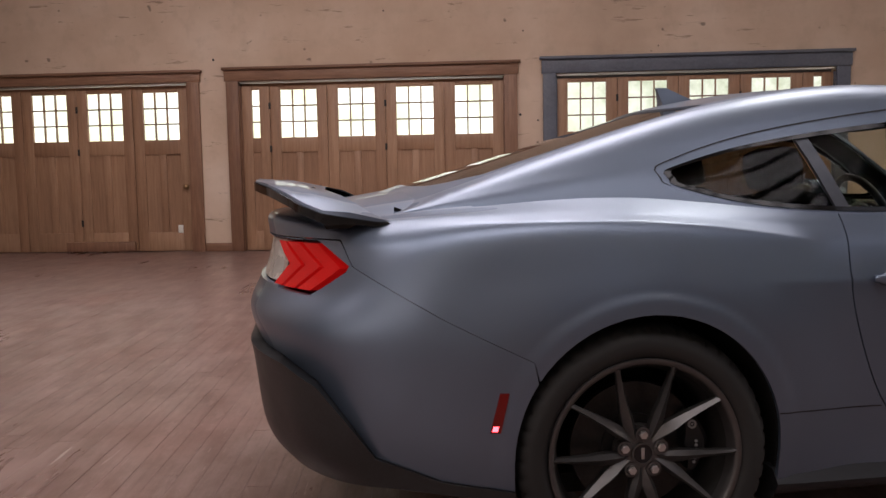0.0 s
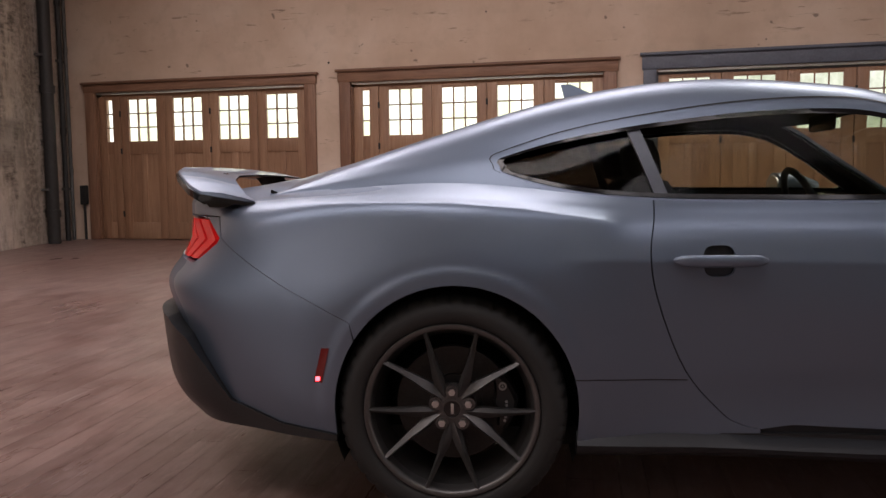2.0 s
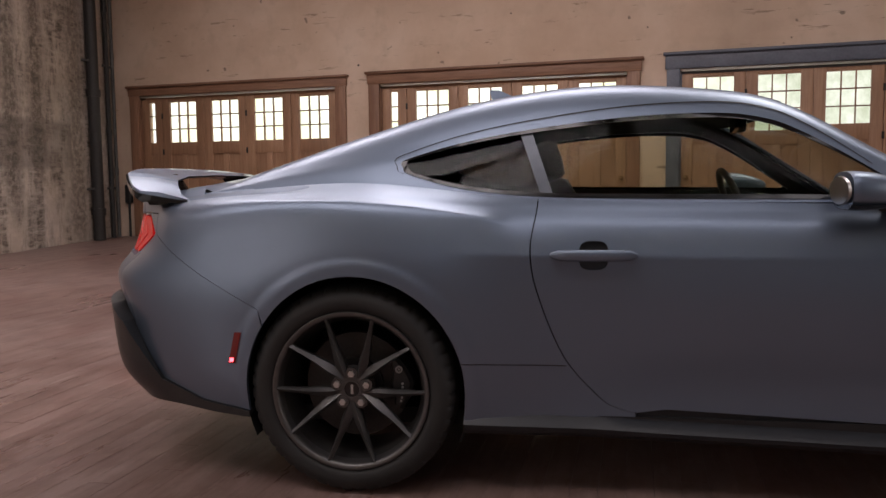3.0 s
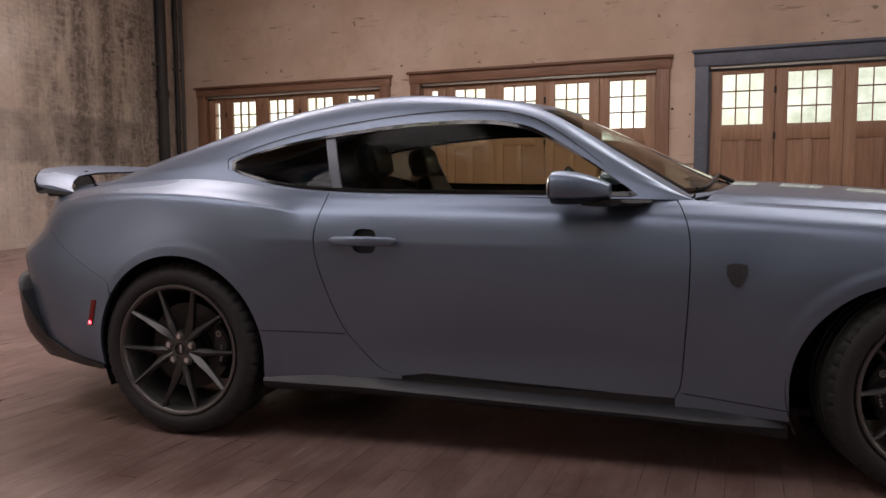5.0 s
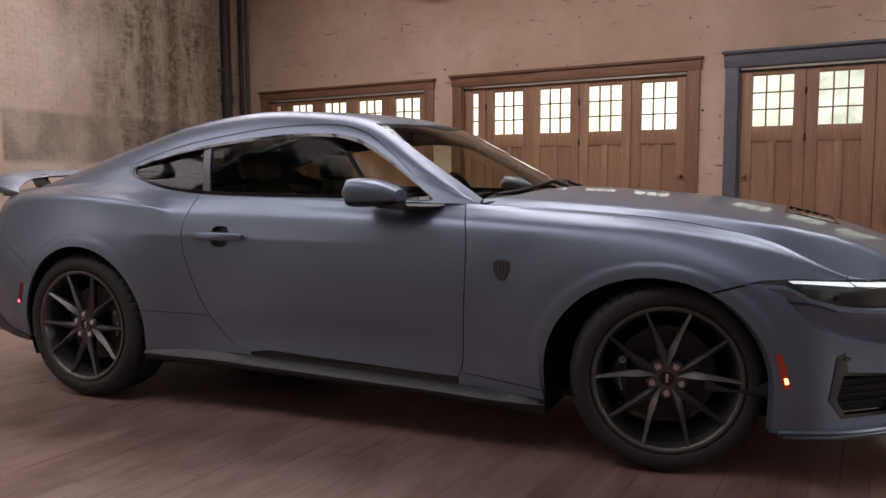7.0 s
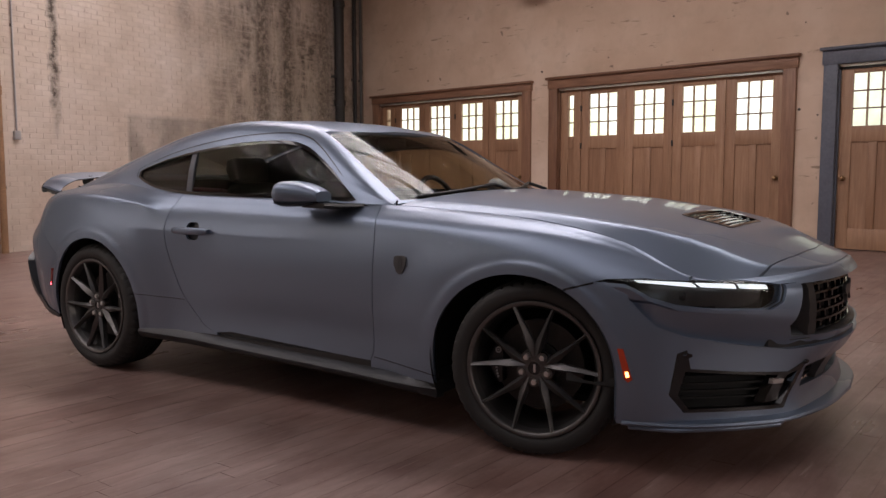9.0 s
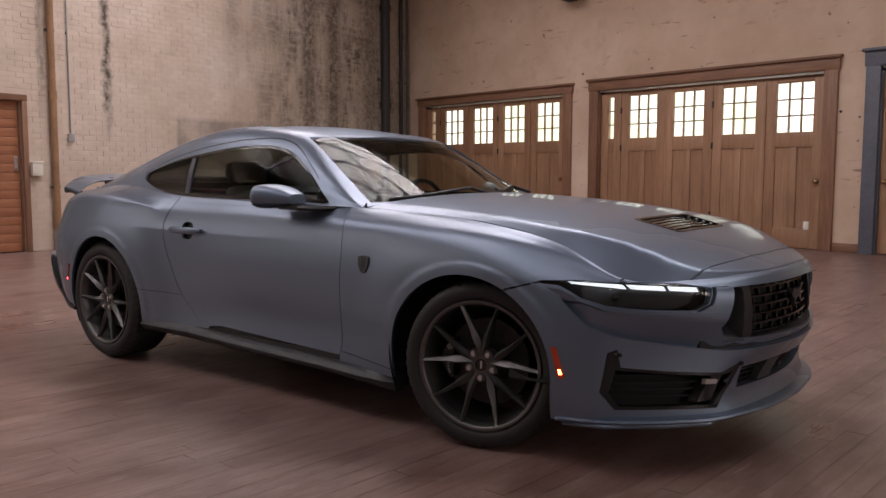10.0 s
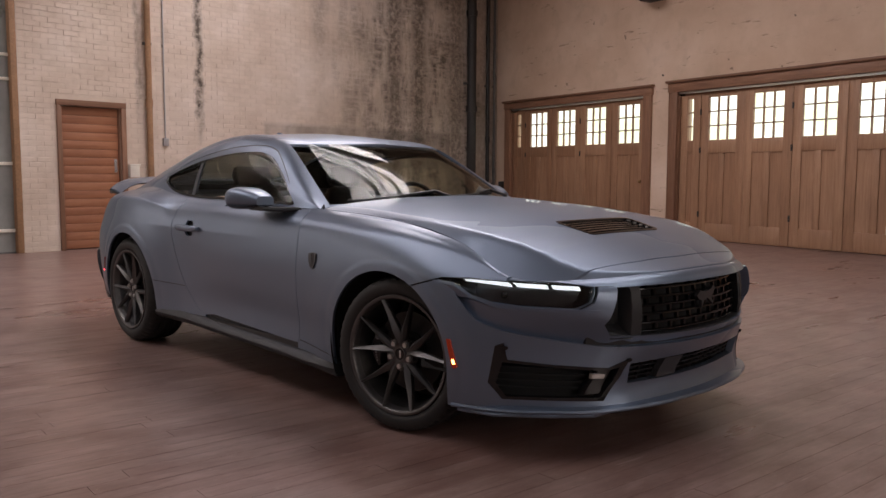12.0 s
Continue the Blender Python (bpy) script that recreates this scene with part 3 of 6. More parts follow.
M["lamp_cover"] = glass("lamp_cover", (0.78, 0.79, 0.80), 1.35)
n = Nodes("red_lens")
n.set(base=(0.42, 0.004, 0.004), rough=0.2, ior=1.3, glow=(1.0, 0.012, 0.012), power=0.16)
M["red_lens"] = n.mat
n = Nodes("red_glow")
n.set(base=(0.8, 0.1, 0.08), rough=0.3, glow=(1.0, 0.05, 0.07), power=9.0)
M["red_glow"] = n.mat
n = Nodes("dark_red_lens")
n.set(base=(0.07, 0.003, 0.003), rough=0.15, glow=(1.0, 0.02, 0.015), power=0.03)
M["dark_red_lens"] = n.mat
n = Nodes("amber_lens")
n.set(base=(0.22, 0.022, 0.008), rough=0.14, glow=(1.0, 0.09, 0.03), power=0.05)
M["amber_lens"] = n.mat
n = Nodes("amber_glow")
n.set(base=(0.9, 0.4, 0.1), rough=0.3, glow=(1.0, 0.34, 0.09), power=9.0)
M["amber_glow"] = n.mat
n = Nodes("day_light")
n.set(base=(0.9, 0.92, 0.95), rough=0.2, glow=(0.93, 0.97, 1.0), power=1.2)
M["day_light"] = n.mat


# ---- car: smooth surfaces through feature lines ----
def crom(P, t, closed=False):
    """Catmull-Rom curve through the rows of P, at the parameters t (one unit a knot)."""
    P, t = np.asarray(P, float), np.asarray(t, float)
    k = len(P)
    if closed:
        Q, i = P, np.floor(t).astype(int)
        at = lambda j: Q[j % k]
    else:
        Q = np.concatenate([2 * P[:1] - P[1:2], P, 2 * P[-1:] - P[-2:-1]])
        i = np.clip(np.floor(t).astype(int), 0, k - 2)
        at = lambda j: Q[j + 1]
    f = (t - i).reshape((-1,) + (1,) * (P.ndim - 1))
    a, b, c, d = at(i - 1), at(i), at(i + 1), at(i + 2)
    return 0.5 * (2 * b + (c - a) * f + (2 * a - 5 * b + 4 * c - d) * f ** 2 + (3 * b - a - 3 * c + d) * f ** 3)


def curve(points, steps=8, closed=False):
    """A smooth polyline through points."""
    k = len(points)
    t = np.arange(k * steps) / steps if closed else np.linspace(0, k - 1, (k - 1) * steps + 1)
    return crom(points, t, closed)


def lerp1(table, x):
    return np.interp(x, [p[0] for p in table], [p[1] for p in table])


# feature lines of the lower body: (x, half width, z) from the middle of the tail round the side to the middle of the nose
BODY = [
    [(-2.35, 0, .268), (-2.32, .42, .268), (-2.16, .72, .265), (-1.98, .84, .265), (-1.74, .905, .255), (-1.36, .93, .25), (-.97, .90, .25), (-.6, .868, .25), (-.05, .862, .245), (.5, .868, .235), (.93, .888, .225), (1.36, .905, .22), (1.73, .905, .20), (1.93, .83, .20), (2.205, .56, .205), (2.29, .3, .208), (2.318, 0, .21)],
    [(-2.385, 0, .36), (-2.36, .43, .36), (-2.20, .74, .38), (-1.99, .865, .39), (-1.75, .925, .38), (-1.36, .945, .38), (-.97, .915, .36), (-.6, .868, .34), (-.05, .862, .335), (.5, .874, .33), (.94, .900, .33), (1.36, .92, .33), (1.735, .915, .31), (1.93, .837, .31), (2.19, .567, .30), (2.262, .3, .303), (2.288, 0, .303)],
    [(-2.41, 0, .56), (-2.385, .44, .56), (-2.222, .747, .55), (-2.01, .875, .54), (-1.755, .93, .53), (-1.36, .95, .53), (-.97, .93, .50), (-.6, .884, .48), (-.05, .880, .48), (.5, .892, .48), (.94, .914, .48), (1.36, .925, .48), (1.74, .918, .46), (1.955, .82, .45), (2.225, .535, .47), (2.335, .3, .47), (2.37, 0, .47)],
    [(-2.455, 0, .70), (-2.43, .43, .70), (-2.268, .735, .70), (-2.03, .865, .69), (-1.76, .93, .68), (-1.36, .957, .72), (-.98, .938, .68), (-.6, .899, .66), (-.05, .896, .66), (.5, .904, .66), (.95, .917, .67), (1.36, .932, .70), (1.72, .915, .64), (1.965, .825, .59), (2.225, .58, .59), (2.335, .3, .60), (2.37, 0, .60)],
    [(-2.43, 0, .79), (-2.385, .42, .79), (-2.21, .69, .80), (-2.02, .835, .82), (-1.76, .905, .82), (-1.36, .945, .84), (-.98, .926, .82), (-.6, .886, .80), (-.05, .885, .80), (.5, .889, .80), (.95, .904, .80), (1.36, .915, .79), (1.68, .908, .716), (1.965, .82, .685), (2.205, .605, .67), (2.325, .3, .685), (2.365, 0, .685)],
    [(-2.40, 0, .91), (-2.35, .42, .91), (-2.172, .655, .91), (-2.02, .785, .925), (-1.76, .868, .945), (-1.36, .912, .955), (-1.0, .893, .915), (-.65, .862, .885), (-.05, .862, .885), (.5, .862, .885), (.95, .878, .872), (1.36, .872, .865), (1.68, .85, .80), (1.962, .805, .712), (2.165, .635, .705), (2.310, .3, .718), (2.337, 0, .722)],
    [(-2.40, 0, .985), (-2.35, .40, .98), (-2.16, .62, .965), (-2.02, .705, .975), (-1.76, .795, .993), (-1.36, .845, .998), (-1.0, .838, .965), (-.65, .825, .942), (-.05, .824, .938), (.5, .815, .93), (.95, .805, .922), (1.36, .812, .893), (1.68, .818, .828), (1.955, .80, .724), (2.15, .625, .718), (2.297, .3, .733), (2.325, 0, .736)],
    [(-2.33, 0, 1.0), (-2.29, .38, .995), (-2.12, .57, .985), (-2.0, .62, .995), (-1.76, .68, 1.015), (-1.36, .735, 1.04), (-1.0, .79, 1.0), (-.65, .80, .972), (-.05, .803, .966), (.5, .785, .957), (.95, .745, .936), (1.36, .772, .905), (1.68, .795, .843), (1.945, .79, .728), (2.14, .62, .724), (2.285, .29, .738), (2.312, 0, .742)],
]
ARCH = {"rear": (-1.347, .352, .368, .385), "front": (1.325, .345, .402, .366)}  # centre x, z, half length, height


def ring(line):
    right = [(x, -w, z) for x, w, z in line]
    return right + [(x, w, z) for x, w, z in line[-2:0:-1]]


def smoothstep(a, b, x):
    f = np.clip((x - a) / (b - a), 0, 1)
    return f * f * (3 - 2 * f)


SU, SV = 20, 14  # samples a knot, round the car and up its side


def normals_of(G, flip=False):
    du, dv = np.gradient(G, axis=0), np.gradient(G, axis=1)
    nn = np.cross(du, dv)
    nn /= np.maximum(np.linalg.norm(nn, axis=2, keepdims=True), 1e-9)
    return -nn if flip else nn


def body_grid():
    u = np.arange(32 * SU) / SU
    lines = np.stack([crom(ring(l), u, True) for l in BODY])  # line, column, xyz
    G = crom(lines, np.linspace(0, 7, 7 * SV + 1)).transpose(1, 0, 2).copy()
    fair = G.copy()  # evens out the side lengthways
    for k in range(100):
        if k == 33:
            G = G + (fair - G) * (1 - smoothstep(-1.9, -1.6, G[..., :1]))
        fair = 0.5 * fair + 0.25 * (np.roll(fair, 1, 0) + np.roll(fair, -1, 0))
    keep_w = smoothstep(-1.95, -1.6, G[..., :1]) * (1 - smoothstep(1.45, 1.65, G[..., :1]))
    G = G + (fair - G) * keep_w
    side = np.abs(G[..., 1]) > 0.6
    for xc, zc, rx, rz in ARCH.values():
        rho = np.sqrt(((G[..., 0] - xc) / rx) ** 2 + ((G[..., 2] - zc) / rz) ** 2)
        push = 0.0055 * (1 - smoothstep(1.10, 1.155, rho)) + 0.013 * (1 - smoothstep(1.14, 1.75, rho))
        G[..., 1] += np.where(side, np.sign(G[..., 1]) * push, 0)
    # soft hollow behind the haunch and along the lower door
    x, z = G[..., 0], G[..., 2]
    dent = 0.012 * np.exp(-((x + 0.62) / 0.30) ** 2 - ((z - 0.62) / 0.16) ** 2) + 0.010 * np.exp(-((x - 0.1) / 0.75) ** 2 - ((z - 0.40) / 0.09) ** 2)
    G[..., 1] -= np.where(side, np.sign(G[..., 1]) * dent, 0)
    # sharp crest of the haunch, running down to a point before the door
    zc = np.interp(x, [-2.04, -1.75, -1.37, -1.15, -.92, -.838], [.968, .978, .978, .958, .921, .897])
    d = G[..., 2] - zc
    ridge = np.where(d < 0, np.exp(d / 0.040), np.exp(-d / 0.016))
    crest = 0.016 * ridge * smoothstep(-2.0, -1.5, x) * (1 - smoothstep(-.95, -.815, x))
    # fine crease at the height of the door handle
    zc = np.interp(x, [-1.03, -.69, -.1, .6], [.807, .798, .792, .796])
    d = np.abs(G[..., 2] - zc)
    crest = crest + 0.0065 * np.exp(-d / 0.045) * smoothstep(-1.06, -.93, x) * (1 - smoothstep(-.2, .5, x))
    G[..., 1] += np.where(side, np.sign(G[..., 1]) * crest, 0)
    return G


GRID = body_grid()


def solid_patch(G, thick=0.014, lift=0.0, flip=False, core=None):
    """A closed sheet of the given thickness under the grid G. core: offset away from this point instead of along the normals, where bends are tight."""
    N = normals_of(G, flip)
    if core is not None:
        N = G - np.array(core)
        N = N / np.linalg.norm(N, axis=2, keepdims=True)
    nu, nv = G.shape[:2]
    V = np.concatenate([(G + N * lift).reshape(-1, 3), (G + N * (lift - thick)).reshape(-1, 3)])
    idx = np.arange(nu * nv).reshape(nu, nv)
    a, b, c, d = idx[:-1, :-1], idx[1:, :-1], idx[1:, 1:], idx[:-1, 1:]
    top = np.stack([a, b, c, d], -1).reshape(-1, 4)
    off = nu * nv
    faces = top.tolist() + (top[:, ::-1] + off).tolist()
    rim = [*idx[:, 0], *idx[-1, 1:], *idx[-2::-1, -1], *idx[0, -2:0:-1]]
    for p, q in zip(rim, rim[1:] + rim[:1]):
        faces.append((q, p, p + off, q + off))
    me = bpy.data.meshes.new("sheet")
    me.from_pydata(V.tolist(), [], faces)
    bm = bmesh.new()
    bm.from_mesh(me)
    bmesh.ops.remove_doubles(bm, verts=bm.verts, dist=1e-6)
    bmesh.ops.recalc_face_normals(bm, faces=bm.faces)
    bm.to_mesh(me)
    bm.free()
    return me


def prism(poly, axis, a, b):
    """A closed prism over a polygon; axis y: the polygon is (x, z); axis x: (y, z); axis z: (x, y)."""
    put = {"y": lambda p, d: (p[0], d, p[1]), "x": lambda p, d: (d, p[0], p[1]), "z": lambda p, d: (p[0], p[1], d)}[axis]
    bm = bmesh.new()
    lo, hi = [bm.verts.new(put(p, a)) for p in poly], [bm.verts.new(put(p, b)) for p in poly]
    k = len(poly)
    bm.faces.new(lo)
    bm.faces.new(hi[::-1])
    for i in range(k):
        bm.faces.new((lo[i], hi[i], hi[(i + 1) % k], lo[(i + 1) % k]))
    bm.normal_update()
    bmesh.ops.triangulate(bm, faces=[f for f in bm.faces if len(f.verts) > 4])
    bmesh.ops.recalc_face_normals(bm, faces=bm.faces)
    me = bpy.data.meshes.new("cutter")
    bm.to_mesh(me)
    bm.free()
    return me


def cut(me, *steps, folded=False):
    """Boolean steps on a mesh: ("INTERSECT" or "DIFFERENCE", cutter mesh), one after another. folded: the sheet touches itself in tight bends."""
    ob = new("cut_work", me)
    helpers = []
    for how, cutter in steps:
        tool = new("cut_tool", cutter)
        helpers.append(tool)
        md = ob.modifiers.new("cut", "BOOLEAN")
        md.operation, md.object, md.solver, md.use_self = how, tool, "EXACT", folded
    deps = bpy.context.evaluated_depsgraph_get()
    out = bpy.data.meshes.new_from_object(ob.evaluated_get(deps))
    for o in (ob, *helpers):
        old = o.data
        bpy.data.objects.remove(o)
        bpy.data.meshes.remove(old)
    out.materials.clear()
    return out


def mesh_part(name, me, material, parent, label="", smooth=30.0, m=None):
    me.name = name
    if smooth:
        smooth_by_angle(me, smooth)
    me.materials.append(M[material])
    ob = new(name, me)
    ob.parent = parent
    if m is not None:
        ob.matrix_local = m
    if label:
        ob["label"] = label
    return ob


def mirrored(ob, name=None, parent=None):
    """The same part on the car's other side."""
    me = ob.data.copy()
    me.transform(Matrix.Scale(-1, 4, (0, 1, 0)))
    me.flip_normals()
    o = new(name or ob.name, me)
    o.parent = parent or ob.parent
    if "label" in ob:
        o["label"] = ob["label"]
    return o


def arch_cutter(which, grow=0.0, y0=-1.2, y1=-0.55):
    xc, zc, rx, rz = ARCH[which]
    top = [(xc + (rx + grow) * math.cos(math.pi * i / 32), zc + (rz + grow) * math.sin(math.pi * i / 32)) for i in range(33)]
    return prism([*top, (xc - rx - grow + 0.012, 0.0), (xc + rx + grow - 0.012, 0.0)], "y", y0, y1)


def columns(x0, x1, right=True):
    """The stretch of the body grid with x between x0 and x1 on the right-hand side."""
    half = GRID[: 16 * SU + 1]
    mid = half[:, 4 * SV, 0]
    keep = np.where((mid > x0) & (mid < x1))[0]
    return half[max(keep[0] - 1, 0): keep[-1] + 2]


car = thing("car", "satin blue-grey two-door fastback sports coupe parked on planks", "car", CAR)
DOOR_REAR = [tuple(p) for p in curve([(-.43, .288), (-.485, .300), (-.545, .335), (-.66, .47), (-.745, .679), (-.768, .82), (-.748, .95), (-.735, 1.12)], 5)]
DOOR_FRONT = [tuple(p) for p in curve([(.560, .272), (.580, .32), (.590, .453), (.602, .68), (.600, .83), (.575, .92), (.53, 1.0), (.50, 1.12)], 4)]
SILL_TOP = [(-.43, .288), (-.339, .301), (0., .288), (.4, .274), (.560, .272)]
GAP = 0.004


def shifted(line, d):
    return [(x + d, z) for x, z in line]


# quarter panel
TAILLAMP = [(.50, .925), (.60, .925), (.735, .862), (.735, .845), (.675, .775), (.52, .782)]
lamps_r = prism([(-y, z) for y, z in TAILLAMP], "x", -2.7, -1.95)
lamps_l = prism([(y, z) for y, z in TAILLAMP], "x", -2.7, -1.95)
quarter = cut(solid_patch(columns(-2.6, -0.3), core=(-1.3, -.1, .5)), ("INTERSECT", prism([(-2.6, 1.3), (-2.6, .935), (-2.15, .93), (-2.12, .862), (-1.88, .727), (-1.663, .622), (-1.5, .05), (-.43, .05)] + shifted(DOOR_REAR, -GAP) + [(-.74, 1.3)], "y", -1.2, -0.02)), ("DIFFERENCE", arch_cutter("rear")), ("DIFFERENCE", lamps_r.copy()))
q = mesh_part("quarter_panel", quarter, "paint", car)
mirrored(q)
# door skin
skin = cut(solid_patch(columns(-0.95, 0.75)), ("INTERSECT", prism(DOOR_REAR + [(-.5, 1.2), (.4, 1.2)] + DOOR_FRONT[::-1] + [(.4, .274), (0., .288), (-.339, .301)], "y", -1.2, -0.4)),
           ("DIFFERENCE", prism([(-.570 + .046 * math.copysign(abs(math.cos(a)) ** .6, math.cos(a)), .799 + .046 * math.copysign(abs(math.sin(a)) ** .6, math.sin(a))) for a in np.linspace(0, 2 * math.pi, 28, endpoint=False)], "y", -1.2, -0.4)))
door = mesh_part("door", skin, "paint", car)
door_left = mirrored(door)
# front wing
wing_poly = shifted(DOOR_FRONT, GAP)[::-1] + [(.572, .05), (1.42, .05), (1.52, .672), (1.60, .695), (1.674, .716), (1.80, .722), (1.935, .716), (1.945, .80), (1.93, 1.3), (.45, 1.3)]
wing = cut(solid_patch(columns(0.35, 2.05), core=(1.2, -.2, .4)), ("INTERSECT", prism(wing_poly, "y", -1.2, -0.4)), ("DIFFERENCE", arch_cutter("front")))
w_ob = mesh_part("front_wing", wing, "paint", car)
mirrored(w_ob)
# sill below the door, its shade put into the colour
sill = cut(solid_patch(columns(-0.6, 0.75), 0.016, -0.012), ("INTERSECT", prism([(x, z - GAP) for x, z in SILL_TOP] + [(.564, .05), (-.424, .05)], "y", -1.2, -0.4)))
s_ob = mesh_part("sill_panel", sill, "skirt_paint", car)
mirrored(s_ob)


def whole(x0, x1):
    """Columns of the whole body, both sides, at the nose (x0 > 0) or the tail."""
    mid = GRID[:, 4 * SV, 0]
    if x0 > 0:
        keep = np.where(mid > x0)[0]
        return GRID[keep[0] - 1: keep[-1] + 2]
    G = np.roll(GRID, 16 * SU, axis=0)
    keep = np.where(G[:, 4 * SV, 0] < x1)[0]
    return G[keep[0] - 1: keep[-1] + 2]


def both(poly):
    return poly, [(-y, z) for y, z in poly][::-1]


# nose: openings as seen from the front, (half width, z)
LAMP = [(.93, .718), (.908, .668), (.866, .636), (.80, .624), (.66, .617), (.622, .640), (.600, .698), (.69, .716), (.80, .720)]
GRILLE = [(-.527, .694), (-.572, .55), (-.53, .503), (-.40, .497), (0, .490), (.40, .497), (.53, .503), (.572, .55), (.527, .694), (0, .702)]
DUCT = [(.856, .462), (.836, .474), (.826, .408), (.70, .390), (.53, .374), (.448, .410), (.478, .33), (.545, .243), (.834, .250), (.872, .315)]
INTAKE = [(-.44, .385), (-.43, .30), (-.2, .295), (.2, .295), (.43, .30), (.44, .385), (.2, .392), (-.2, .392)]
nose = whole(1.40, 0)
NOSE_CORE = (1.0, 0, .46)
nose_right = nose[: nose.shape[0] // 2 + 2]


def inside(poly, a, b):
    hit = False
    for (xa, ya), (xb, yb) in zip(poly, poly[1:] + poly[:1]):
        if (ya > b) != (yb > b) and a < (xb - xa) * (b - ya) / (yb - ya) + xa:
            hit = not hit
    return hit


def stamped(G, holes, thick, core, keep=None):
    """An open sheet with holes stamped out, or only the polygon keep left, mirrored to the other side and given thickness. holes: (polygon, axis), axis x or y."""
    nu, nv = G.shape[:2]
    idx = np.arange(nu * nv).reshape(nu, nv)
    quads = np.stack([idx[:-1, :-1], idx[1:, :-1], idx[1:, 1:], idx[:-1, 1:]], -1).reshape(-1, 4)
    me = bpy.data.meshes.new("sheet")
    me.from_pydata(G.reshape(-1, 3).tolist(), [], quads.tolist())
    bm = bmesh.new()
    bm.from_mesh(me)
    for poly, axis in [*holes, *([(keep, "x")] if keep else [])]:
        k = 1 if axis == "x" else 0
        lo = (min(p[0] for p in poly) - 0.03, min(p[1] for p in poly) - 0.03)
        hi = (max(p[0] for p in poly) + 0.03, max(p[1] for p in poly) + 0.03)
        near = lambda: [f for f in bm.faces if lo[0] < f.verts[0].co[k] < hi[0] and lo[1] < f.verts[0].co.z < hi[1] and (k == 0 or f.verts[0].co.x > 1.6)]
        for (a0, b0), (a1, b1) in zip(poly, poly[1:] + poly[:1]):
            fs = [f for f in near() if min(a0, a1) - 0.03 < f.verts[0].co[k] < max(a0, a1) + 0.03 and min(b0, b1) - 0.03 < f.verts[0].co.z < max(b0, b1) + 0.03]
            geom = list({v for f in fs for v in f.verts}) + list({e for f in fs for e in f.edges}) + fs
            no = (0, -(b1 - b0), a1 - a0) if k else (-(b1 - b0), 0, a1 - a0)
            co = (0, a0, b0) if k else (a0, 0, b0)
            if fs:
                bmesh.ops.bisect_plane(bm, geom=geom, dist=1e-6, plane_co=co, plane_no=no)
        gone = [] if poly is not keep else [f for f in bm.faces if f.calc_center_median().x < 1.6]
        for f in (near() if poly is not keep else [f for f in bm.faces if f.calc_center_median().x >= 1.6]):
            c = f.calc_center_median()
            if inside(poly, c[k], c.z) != (poly is keep):
                gone.append(f)
        bmesh.ops.delete(bm, geom=gone, context="FACES")
    bmesh.ops.mirror(bm, geom=bm.verts[:] + bm.edges[:] + bm.faces[:], axis="Y", merge_dist=1e-4)
    bmesh.ops.recalc_face_normals(bm, faces=bm.faces)
    top = list(bm.faces)
    rim = [e for e in bm.edges if len(e.link_faces) == 1]
    low = {}
    for v in list(bm.verts):
        d = v.co - Vector(core)
        low[v] = bm.verts.new(v.co - d.normalized() * thick)
    for f in top:
        bm.faces.new([low[v] for v in reversed(f.verts)])
    for e in rim:
        a, b = e.verts
        bm.faces.new((a, b, low[b], low[a]))
    bmesh.ops.recalc_face_normals(bm, faces=bm.faces)
    bm.to_mesh(me)
    bm.free()
    return me


BEHIND = [(1.42, .05), (1.52, .664), (1.60, .688), (1.674, .708), (1.80, .716), (1.943, .712), (1.955, .80), (1.96, 1.3), (1.0, 1.3), (1.0, .05)]
xc_, zc_, rx_, rz_ = ARCH["front"]
ARCH_F = [(xc_ + rx_ * math.cos(math.pi * i / 32), zc_ + rz_ * math.sin(math.pi * i / 32)) for i in range(33)] + [(xc_ - rx_ + 0.012, 0.0), (xc_ + rx_ - 0.012, 0.0)]
# the plate round lamps and grille leans in towards a ledge on top of the chin
PLATE = [(0, .452), (.535, .458), (.655, .478), (.74, .495), (.84, .521), (.893, .556), (.908, .60), (.916, .65), (.912, .690), (.903, .658), (.864, .628), (.80, .618), (.66, .612), (.618, .640), (.596, .700), (.527, .700), (.572, .55), (.53, .503), (.40, .497), (0, .490)]
plate_r = [(-y, z) for y, z in PLATE]
half_nose = nose[: nose.shape[0] // 2 + 1]
zc_n = np.interp(np.abs(half_nose[..., 1]), [0, .535, .655, .74, .84, .893, .916], [.452, .458, .478, .495, .521, .556, .65])
away = half_nose - np.array(NOSE_CORE)
away /= np.linalg.norm(away, axis=2, keepdims=True)
lean = 0.012 - 0.034 * (1 - smoothstep(zc_n - .01, zc_n + .12, half_nose[..., 2]))
plate = stamped(half_nose + away * lean[..., None], [], 0.012, NOSE_CORE, plate_r)
mesh_part("upper_fascia", plate, "paint", car)
fascia = stamped(half_nose, [(plate_r, "x"), (BEHIND, "y"), (ARCH_F, "y"), *[([(-y, z) for y, z in p], "x") for p in (LAMP, DUCT)], (GRILLE, "x"), (INTAKE, "x")], 0.030, NOSE_CORE)
front = mesh_part("front_bumper", fascia, "paint", car)
# tail
tail = whole(0, -1.45)
VAL = [(-2.7, .635), (-2.43, .618), (-2.325, .60), (-2.225, .55), (-2.15, .46), (-2.07, .352), (-1.90, .298), (-1.74, .28), (-1.66, .265), (-1.58, .05), (-2.7, .05)]
TAIL = [(-2.7, .931), (-2.152, .926), (-2.1208, .8605), (-1.8803, .7257), (-1.6636, .6207), (-1.55, .05), (-2.7, .05)]
PANEL = [(-.50, .925), (-.52, .79), (.52, .79), (.50, .925)]
